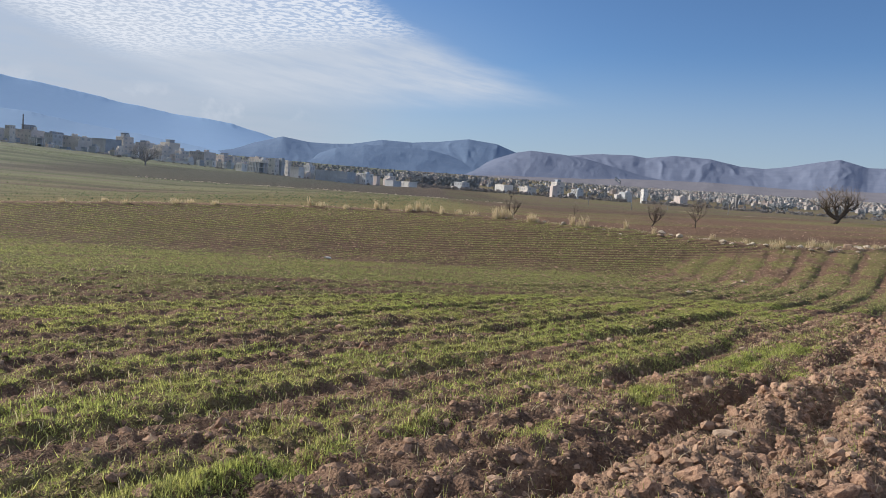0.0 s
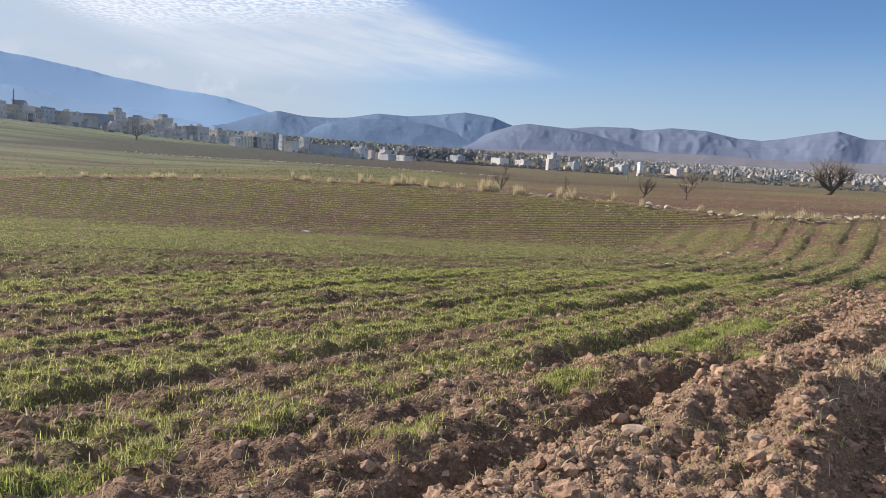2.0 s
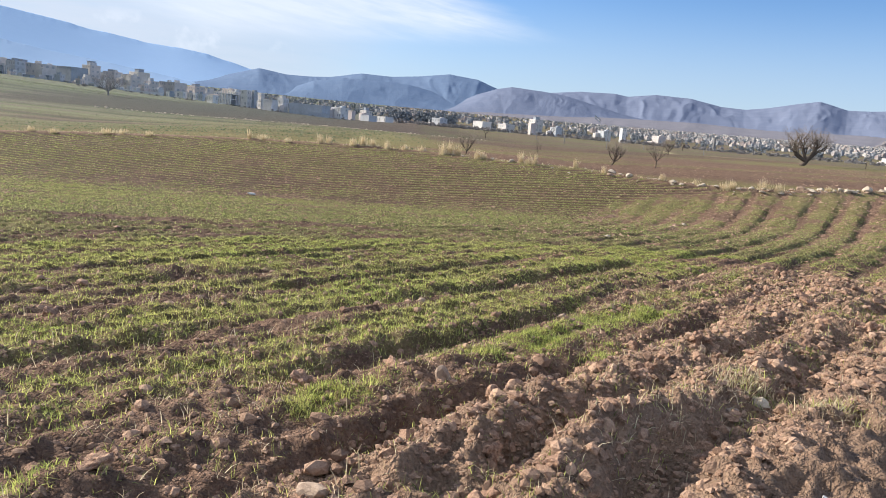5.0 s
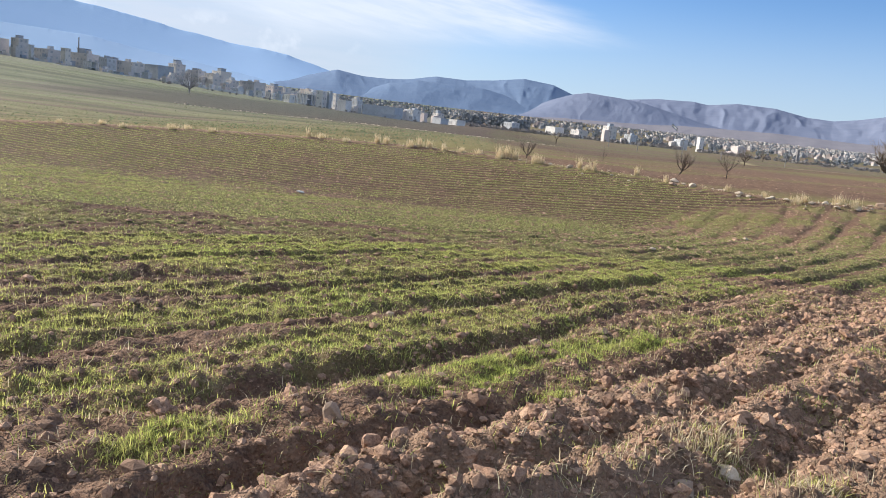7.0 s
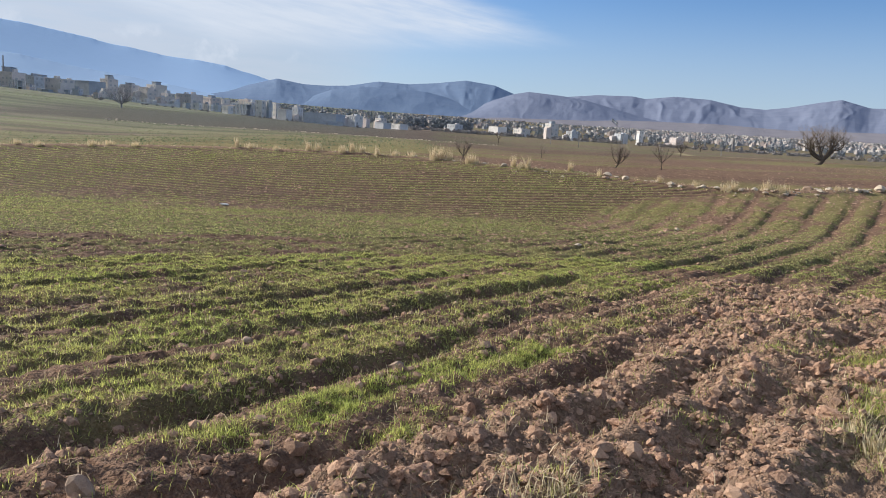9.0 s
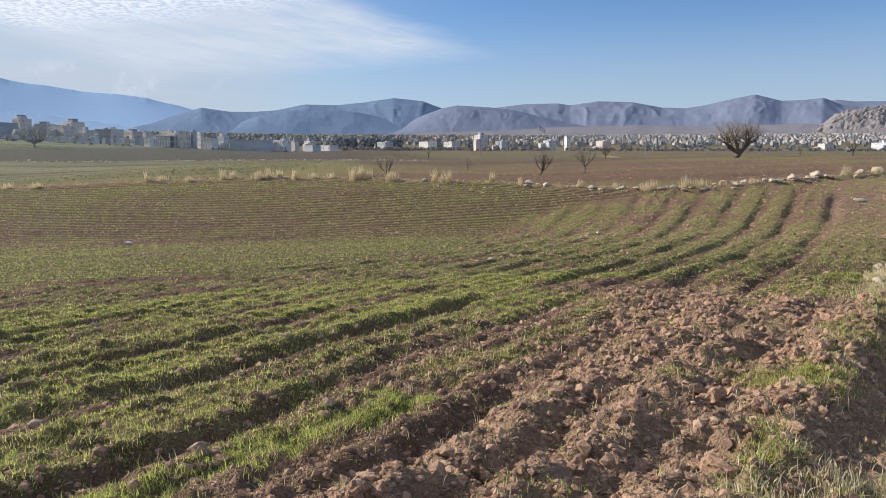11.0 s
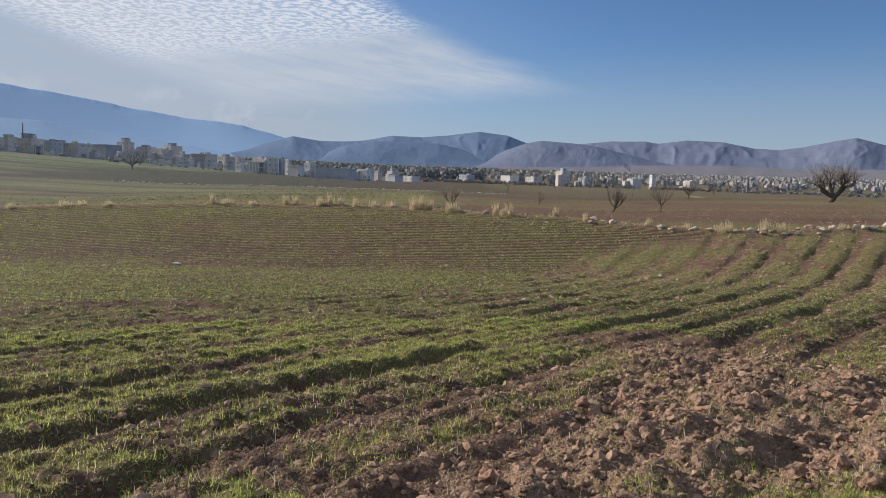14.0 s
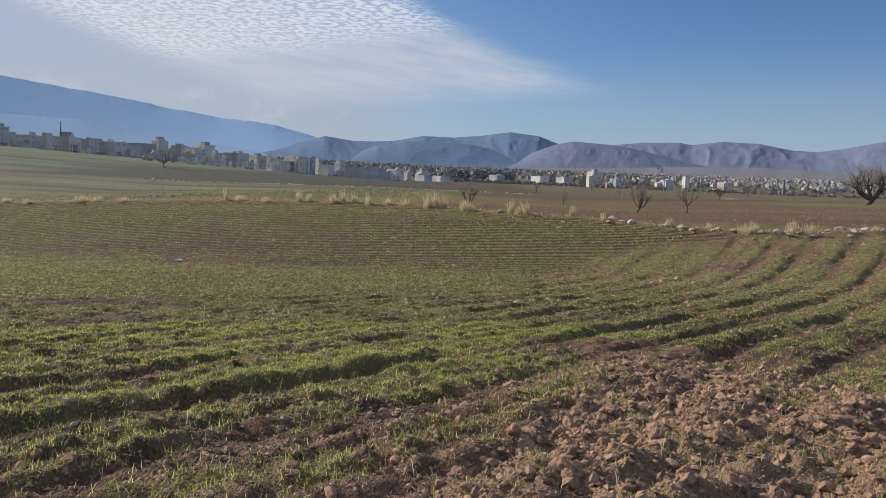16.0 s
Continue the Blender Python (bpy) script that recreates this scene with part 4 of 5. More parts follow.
tagged(litter, "flat white stone in the sown rows", "stone", "loose fieldstones")


def tuft(x, y, height, width, seed, label, stem=(0.012, 0.026), more=1):
    """A clump of dead grass stems."""
    r = np.random.default_rng(seed)
    n = int((80 + 80 * width) * more) if more == 1 else int((40 + 30 * width) * more)
    bx, by = r.normal(0, width * 0.14, n), r.normal(0, width * 0.14, n)
    t, tilt = r.uniform(0, 2 * np.pi, n), np.abs(r.normal(0, 0.22 if more == 1 else 0.75, n))
    h = height * (0.25 + 0.8 * r.uniform(0, 1, n) ** 1.8)
    w = r.uniform(*stem, n) * 0.5
    ex, ey, ez = bx + np.cos(t) * np.sin(tilt) * h, by + np.sin(t) * np.sin(tilt) * h, np.cos(tilt) * h
    V = np.stack((np.stack((bx - w, by, np.full(n, -0.06)), 1), np.stack((bx + w, by, np.full(n, -0.06)), 1), np.stack((ex * 0.6 + bx * 0.4 + w * 0.7, ey * 0.6 + by * 0.4 + w * 0.5, ez * 0.62), 1), np.stack((ex, ey, ez), 1)), 1).reshape(-1, 3)
    i = np.arange(n) * 4
    ob = raw_mesh("dry_grass_tuft", V, np.concatenate((np.stack((i, i + 1, i + 2), 1), np.stack((i, i + 2, i + 3), 1))), STRAW)
    ob.location = (x, y, gz(x, y))
    return tagged(ob, label, "dry grass", "dry grass tufts")


# tall tufts along the boundary: x, height, width
for k, (x, h, w) in enumerate(((-30, 0.5, 1.0), (-26.5, 0.5, 1.0), (-24.5, 0.45, 1.2), (-20.5, 0.55, 1.6), (-19.4, 0.5, 1.4), (-17.2, 0.45, 1.0), (-9.6, 0.95, 0.5), (-8.6, 0.5, 1.2), (-6.6, 0.45, 0.9), (-4.2, 0.95, 0.7), (-3.5, 0.8, 0.8),
                              (-1.6, 0.75, 0.9), (-0.9, 1.0, 0.7), (-0.2, 0.8, 0.7), (0.9, 0.9, 0.6), (2.2, 0.5, 0.8), (3.4, 0.55, 0.8), (4.9, 1.15, 0.9), (5.4, 1.3, 0.8), (5.9, 1.0, 0.9), (7.2, 0.9, 0.8), (7.6, 0.7, 0.8), (10.0, 1.0, 0.5), (10.8, 1.05, 0.5), (10.4, 0.6, 0.9),
                              (13.4, 0.8, 0.5), (14.9, 0.6, 0.5), (17.8, 0.5, 0.6), (19.6, 0.5, 0.7), (20.9, 0.65, 1.1), (21.4, 0.75, 0.9), (23.2, 0.8, 1.1), (23.9, 0.7, 1.0), (27.6, 0.4, 0.8), (36.5, 0.8, 1.1), (39.5, 0.7, 1.0), (43.0, 0.9, 1.1))):
    tuft(x, float(wall_y(x)) + 0.25 * math.sin(k * 2.1), h * 0.88, w, 500 + k, "tall dry straw-coloured grass tuft among stones")
for k, (x, y, h, w) in enumerate(((7.45, 8.75, 0.13, 0.6), (8.0, 9.1, 0.12, 0.6), (5.2, 7.75, 0.10, 0.5), (9.3, 9.9, 0.16, 0.6), (9.9, 10.3, 0.16, 0.6), (14.5, 17.3, 0.22, 0.9), (15.2, 17.9, 0.25, 1.0), (16.0, 18.6, 0.22, 1.0))):
    tuft(x, y, h, w, 600 + k, "low dry grass tuft at the field's edge", (0.004, 0.008), 5)
# a bleached stick lying at the field's edge
bm = bmesh.new()
bmesh.ops.create_cone(bm, segments=7, radius1=0.014, radius2=0.008, depth=0.15, cap_ends=True, matrix=pose(0, 0, 0, 90, 0, 0))
for v in bm.verts:
    v.co.z += 0.02 * math.sin(v.co.y * 14)
stick = part("stick", bm, LIMEWASH)
stick.matrix_world = pose(4.70, 5.64, gz(4.70, 5.64) + 0.012, 4, 3, 62)
tagged(stick, "short bleached white stick on broken earth", "stick")
sx, sy = scatter(9000, 4, 17, 5, 20, lambda x, y: (0.85 * smooth(across(x, y), 0.9, 1.5) + 0.05 + 0.25 * (np.hypot(x - 5.3, y - 7.8) < 0.6)), 43, 1.2, 12)
blades("loose_straw", sx, sy, 2, np.full(len(sx), 0.16), 0.006, STRAW, 0.05, "loose dry straw lying on bare earth", 1.25, 14)
sx, sy = scatter(16000, -6, 13, 2, 16, lambda x, y: 0.36, 44, 1.2, 9)
blades("dead_stalks", sx, sy, 3, np.full(len(sx), 0.10), 0.005, STRAW, 0.03, "scattered dead stalks between the sprouts", 1.0, 15)




def edge_straw(x, y):
    """Dead grass hangs over the headland's edge in patches."""
    v = along(x, y)
    t, e = trench(x, y), rim(x, y)
    crest = np.exp(-((t / np.maximum(t - e, 0.8) - 0.55) / 0.07) ** 2) * smooth(v, 5, 6) * (1 - smooth(v, 9, 11))
    return np.maximum(0.6 * crest, np.exp(-((e - 0.06) / 0.26) ** 2) * smooth(v, 3, 5) * (1 - smooth(v, 20, 23))) * smooth(fbm(x * 0.7, y * 0.7, 3, 92), -0.30, 0.10)


sx, sy = scatter(60000, -1, 17, 2, 19, lambda x, y: edge_straw(x, y), 49, 0.9, 12)
blades("edge_straw", sx, sy, 3, np.random.default_rng(50).uniform(0.07, 0.17, len(sx)), 0.0055, STRAW, 0.04, "matted dry straw over the headland's edge", 1.25, 51, "dry grass")
sx, sy = scatter(13000, -1, 17, 2, 19, lambda x, y: edge_straw(x, y), 52, 0.9, 12)
blades("edge_grass", sx, sy, 3, np.random.default_rng(53).uniform(0.05, 0.12, len(sx)), 0.0055, GRASS, 0.04, "green grass in the straw of the headland's edge", 1.0, 54)


def sward_patch(name, spots, n, height, mat, label, seed, lean):
    """Matted grass lying in patches given as x, y, radius."""
    r = np.random.default_rng(seed)
    px = np.concatenate([r.normal(x, k, int(n * k * k * 6)) for x, y, k in spots])
    py = np.concatenate([r.normal(y, k, int(n * k * k * 6)) for x, y, k in spots])
    return blades(name, px, py, 3, r.uniform(height * 0.6, height * 1.3, len(px)), 0.0055, mat, 0.03, label, lean, seed + 1)


MATS = ((7.52, 8.42, 0.17), (7.85, 8.62, 0.17), (7.40, 8.85, 0.12), (8.35, 9.1, 0.12), (13.3, 15.4, 0.38), (13.9, 15.9, 0.4), (13.0, 14.6, 0.25), (5.25, 7.7, 0.16), (5.6, 7.2, 0.14))
sward_patch("matted_straw", MATS, 1200, 0.10, STRAW, "matted dry straw at the field's edge", 81, 1.4)
sward_patch("matted_green", MATS[:4] + MATS[7:], 800, 0.09, GRASS, "green grass in matted straw", 83, 1.1)
def weeds(x, y):
    s = y - wall_y(x)
    return np.exp(-((s - 0.1) / 0.55) ** 2) * (0.35 + 0.65 * (fbm(x * 0.8, y * 0.8, 2, 90) > 0.05)) * (0.45 + 0.55 * smooth(x, -14, 2)) * (1 - 0.7 * smooth(x, 26, 30))


wx, wy = scatter(120000, -60, 45, 42, 68, lambda x, y: weeds(x, y) * 0.26, 45)
blades("boundary_weeds", wx, wy, 3, np.random.default_rng(4).uniform(0.05, 0.20, len(wx)), 0.03, STRAW, 0.10, "low dry weeds along the line of stones", 0.6, 16, "dry grass")

# ---- bare trees ----


def tube(V, F, a, b, ra, rb, sides=6):
    d = (b - a)
    if d.length < 1e-6:
        return
    d.normalize()
    s = d.orthogonal().normalized()
    t = d.cross(s)
    n = len(V)
    for p, r in ((a, ra), (b, rb)):
        for k in range(sides):
            c = 2 * math.pi * k / sides
            V.append(p + s * (math.cos(c) * r) + t * (math.sin(c) * r))
    for k in range(sides):
        F.append((n + k, n + (k + 1) % sides, n + sides + (k + 1) % sides, n + sides + k))


def grow(rr, V, F, W, G, p, d, length, radius, level, top, spread=0.55, lift=0.18):
    """One limb and its forks; V, F wood, W, G twigs."""
    steps = 3
    for k in range(steps):
        d = (d + Vector((rr.gauss(0, 0.16), rr.gauss(0, 0.16), rr.gauss(0, 0.10) + lift * 0.4))).normalized()
        q = p + d * (length / steps)
        r2 = radius * (1 - 0.13 * (k + 1))
        if level >= top - 1:
            tube(W, G, p, q, radius * (1 - 0.13 * k), r2, 3)
        else:
            tube(V, F, p, q, radius * (1 - 0.13 * k), r2, 7 if level < 2 else 5)
        p = q
        if level < top and level > 0 and rr.random() < 0.65:
            s = (d + Vector((rr.gauss(0, spread), rr.gauss(0, spread), rr.gauss(0.1, 0.3)))).normalized()
            grow(rr, V, F, W, G, p, s, length * rr.uniform(0.45, 0.7), r2 * 0.5, level + 1, top, spread, lift)
    if level < top:
        for _ in range(2 if rr.random() < 0.6 else 3):
            s = (d + Vector((rr.gauss(0, spread), rr.gauss(0, spread), rr.gauss(lift, 0.25)))).normalized()
            grow(rr, V, F, W, G, p, s, length * rr.uniform(0.62, 0.85), r2 * 0.68, level + 1, top, spread, lift)


def tree(x, y, height, limbs, trunk, label, seed, top=5, thick=0.05, spread=0.5, lift=0.2, lean=(0, 0), wide=0.0, bark=None):
    """A bare tree: short trunk, limbs given as (bearing, tilt) in degrees, twigs at the ends."""
    rr = random.Random(seed)
    V, F, W, G = [], [], [], []
    foot = Vector((0, 0, -0.15))
    head = Vector((lean[0], lean[1], trunk))
    tube(V, F, foot, (foot + head) / 2, thick * 1.45, thick * 1.15, 9)
    tube(V, F, (foot + head) / 2, head, thick * 1.15, thick * 1.1, 9)
    for b, tilt in limbs:
        d = Vector((math.sin(radians(b)) * math.sin(radians(tilt)), math.cos(radians(b)) * math.sin(radians(tilt)), math.cos(radians(tilt))))
        grow(rr, V, F, W, G, head, d, height * 0.30, thick * 0.8, 1, top, spread, lift)
    zs = max(v.z for v in W)
    k = (height) / zs
    r = sorted(v.xy.length for v in W)[int(len(W) * 0.98)]
    kx = wide / 2 / r if wide else (1 + k) / 2
    for v in (*V, *W):
        v.xy *= kx
        v.z *= k
    ob = new("tree")
    ob.location = (x, y, gz(x, y))
    raw_mesh("trunk", [tuple(v) for v in V], F, bark or BARK, None, True, parent=ob)
    raw_mesh("crown", [tuple(v) for v in W], G, bark or TWIG, None, False, "fine leafless twigs", ob)
    return tagged(ob, label, "tree", "bare field trees")


tree(60.0, 109.0, 6.0, ((-95, 68), (-85, 50), (-35, 26), (10, 14), (60, 30), (85, 44), (130, 36), (95, 62)), 0.6, "gnarled leafless tree with low spreading dark limbs", 7, 5, 0.26, 0.55, 0.16, (0.5, 0), wide=8.6)
tree(21.6, 72.0, 2.7, ((60, 38), (90, 60), (30, 15), (-60, 30), (150, 25), (75, 48), (-90, 50), (0, 28), (110, 18)), 0.45, "small bare tree with a leaning trunk", 11, 5, 0.06, 0.4, 0.28, (0.35, 0))
tree(25.8, 71.5, 3.0, ((-60, 18), (40, 14), (120, 25), (-90, 34), (80, 36), (0, 20)), 0.8, "slender bare sapling in plough-land", 13, 5, 0.045, 0.35, 0.3)
tree(49.5, 136.0, 3.4, ((-70, 38), (-20, 20), (50, 25), (85, 42), (-95, 52), (100, 30), (0, 12), (-45, 28)), 0.7, "small bare bushy tree", 17, 5, 0.08, 0.45, 0.28)
tree(7.4, 66.0, 2.0, ((-60, 35), (0, 15), (60, 30), (120, 30), (-90, 48), (85, 50)), 0.25, "leafless shrub behind the stones", 19, 5, 0.04, 0.5, 0.25)
tree(17.6, 90.0, 2.1, ((-60, 35), (20, 20), (70, 40)), 0.3, "thin leafless shrub in the plough-land", 23, 5, 0.035, 0.5, 0.25)
tree(30.0, 276.0, 4.4, ((-60, 40), (10, 20), (70, 40)), 1.6, "bare tree by the far field", 29, 4, 0.14, 0.5, 0.2)
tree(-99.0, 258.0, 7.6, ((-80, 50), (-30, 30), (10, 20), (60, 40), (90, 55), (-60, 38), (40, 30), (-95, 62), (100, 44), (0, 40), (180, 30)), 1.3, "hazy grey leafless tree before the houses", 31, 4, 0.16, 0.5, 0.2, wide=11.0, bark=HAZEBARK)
tree(120.0, 168.0, 5.2, ((-80, 45), (-20, 25), (40, 20), (85, 50)), 1.3, "bare tree with a short trunk", 37, 4, 0.14, 0.5, 0.2)
tree(112.0, 176.0, 3.0, ((-60, 40), (50, 40)), 1.2, "small bare tree in the far field", 41, 4, 0.09, 0.5, 0.2)
tree(108.0, 560.0, 8.0, ((-60, 40), (0, 20), (70, 40)), 2.0, "bare tree beside the town road", 43, 4, 0.25, 0.5, 0.2)
tree(150.0, 400.0, 6.0, ((-60, 40), (0, 20), (70, 40)), 1.5, "bare tree beyond the far field", 47, 4, 0.2, 0.5, 0.2)

# ---- the town ----


def wall_paint(name, c, grime=0.75):
    m, n, b = material(name, 0.9)
    pos = n.add("ShaderNodeTexCoord").outputs["Object"]
    f = n.math("ADD", n.math("MULTIPLY", n.noise(pos, 0.25, 4.0), 0.6), n.math("MULTIPLY", n.noise(pos, 2.0, 4.0), 0.4))
    n.put(b, "Base_Color", n.mix(n.range(f, 0.3, 0.7), rgb(tuple(v * grime for v in c)), rgb(c)))
    return m


# wall colours carry a grey-blue tint painted in for haze
TAN, GREY, WHITE, BRICK, DARKGREY, CREAM = (wall_paint(*a) for a in (("hazy_tan_brick", (0.54, 0.525, 0.545)), ("hazy_grey_render", (0.47, 0.51, 0.58)), ("hazy_white_render", (0.66, 0.67, 0.70)), ("hazy_pink_brick", (0.57, 0.52, 0.53)), ("hazy_dark_block", (0.32, 0.37, 0.45)), ("hazy_cream_stone", (0.57, 0.56, 0.57))))
# panes lightened and blued by the same painted haze
PANE = plain("hazy_dark_window", (0.28, 0.31, 0.35), (0.36, 0.39, 0.43), 1.0, 0.3)
STEEL = plain("dull_steel", (0.16, 0.16, 0.17), (0.26, 0.26, 0.27), 2.0, 0.5)


def unit_box(name, mat):
    bm = bmesh.new()
    box(bm, -0.5, 0.5, -0.5, 0.5, -0.5, 0.5)
    me = bpy.data.meshes.new(name)
    bm.to_mesh(me)
    bm.free()
    me.materials.append(mat)
    return me


PANES = unit_box("window", PANE)
SILLS = unit_box("sill", CREAM)


def building(a0, a1, dist, e0, e1, mat, label, turn=0.0, storeys=0, bays=0, roof_box=0.0, deep=0.8, frame_only=False):
    """A flat-roofed block that spans the bearings a0 to a1 at that distance, its foot and top by their elevations."""
    a = radians((a0 + a1) / 2)
    turn = -50.0 - 0.6 * turn if deep > 0.1 else turn
    w = 2 * dist * math.tan(radians((a1 - a0) / 2)) / (math.cos(radians(turn)) + abs(math.sin(radians(turn))) * deep)
    oz = 1.3
    x, y = dist * math.sin(a) + 6.0, dist * math.cos(a) + 6.0
    z0, z1 = oz + dist * math.tan(radians(e0)), oz + dist * math.tan(radians(e1))
    h, d = z1 - z0, w * deep
    ob = new("building")
    ob.matrix_world = pose(x, y, z0, 0, 0, -math.degrees(a) + turn)
    if frame_only:
        bm = bmesh.new()
        floors = max(2, storeys)
        for k in range(floors + 1):
            box(bm, -w / 2, w / 2, -d / 2, d / 2, h * k / floors - 0.3, h * k / floors)
        part("floor_slab", bm, GREY, ob)
        for k in range(bays + 1):
            for j in (-1, 1):
                bm = bmesh.new()
                px = -w / 2 + 0.3 + (w - 0.6) * k / bays
                box(bm, px - 0.25, px + 0.25, j * (d / 2 - 0.3) - 0.25, j * (d / 2 - 0.3) + 0.25, -4, h)
                part("column", bm, mat, ob)
        bm = bmesh.new()
        box(bm, -w / 2 + 0.8, w / 2 - 0.8, d * 0.1, d * 0.2, -4, h - 0.3)
        part("wall", bm, DARKGREY, ob)
        return tagged(ob, label, "building", "houses at the edge of town")
    bm = bmesh.new()
    box(bm, -w / 2, w / 2, -d / 2, d / 2, -5, h - 0.5)
    part("wall", bm, mat, ob)
    bm = bmesh.new()
    for x0, x1, y0, y1 in ((-w / 2 - 0.1, w / 2 + 0.1, -d / 2 - 0.1, -d / 2 + 0.2), (-w / 2 - 0.1, w / 2 + 0.1, d / 2 - 0.2, d / 2 + 0.1), (-w / 2 - 0.1, -w / 2 + 0.2, -d / 2 + 0.2, d / 2 - 0.2), (w / 2 - 0.2, w / 2 + 0.1, -d / 2 + 0.2, d / 2 - 0.2)):
        box(bm, x0, x1, y0, y1, h - 0.5, h)
    part("parapet", bm, mat, ob)
    grow_r = random.Random(int(700 * (a0 + 60) + dist))
    if storeys > 1 and w > 5:
        aw, ah, side = w * grow_r.uniform(0.25, 0.5), h * grow_r.choice((0.45, 0.6, 0.75)), grow_r.choice((-1, 1))
        cx = side * (w / 2 - aw * grow_r.uniform(0.1, 0.5))
        bm = bmesh.new()
        box(bm, cx - aw / 2, cx + aw / 2, -d / 2 - grow_r.uniform(2, 4), -d / 2 + 0.5, -5, ah)
        box(bm, cx - aw / 2 - 0.15, cx + aw / 2 + 0.15, -d / 2 - 1.5, -d / 2 + 0.4, ah, ah + 0.5)
        part("annexe", bm, grow_r.choice((TAN, CREAM, WHITE, WHITE, BRICK, mat)), ob)
        bm = bmesh.new()
        box(bm, -cx * 0.5 - 1.2, -cx * 0.5 + 1.2, -1, 2, h - 0.5, h + grow_r.uniform(0.8, 2.2))
        part("stair_head", bm, grow_r.choice((GREY, CREAM, DARKGREY)), ob)
    if roof_box:
        bm = bmesh.new()
        box(bm, -w * 0.28, w * 0.16, -d * 0.2, d * 0.25, h - 0.5, h + roof_box)
        box(bm, -w * 0.31, w * 0.19, -d * 0.23, d * 0.28, h + roof_box, h + roof_box + 0.3)
        part("roof_shed", bm, GREY if turn > 0 else DARKGREY, ob)
    vary = random.Random(int(1000 * (a0 + 50) + dist))
    storeys = min(storeys, max(1, round(h / 3.1))) if storeys else 0
    fill, wide = vary.uniform(0.6, 0.95), vary.uniform(0.28, 0.55)
    for k in range(storeys):
        for j in range(bays):
            if vary.random() > fill:
                continue
            p = new("window", PANES)
            p.parent = ob
            if dist < 600:
                q = new("sill", SILLS)
                q.parent = p
                q.matrix_local = pose(0, -0.35, -0.56) @ Matrix.Diagonal((1.2, 1.6, 0.12, 1))
            p.matrix_local = pose(-w / 2 + w * (j + 0.5) / bays, -d / 2, h * (k + 0.55) / storeys) @ Matrix.Diagonal((w / bays * wide * vary.choice((0.6, 1, 1, 1.3)), 0.16, h / storeys * vary.choice((0.34, 0.42, 0.42)), 1))
        for j in (-1, 1):
            if vary.random() < fill * 0.8:
                p = new("window", PANES)
                p.parent = ob
                p.matrix_local = pose(w / 2, j * d * 0.22, h * (k + 0.55) / storeys) @ Matrix.Diagonal((0.16, d * 0.2, h / storeys * 0.42, 1))
    return tagged(ob, label, "building", "houses at the edge of town")


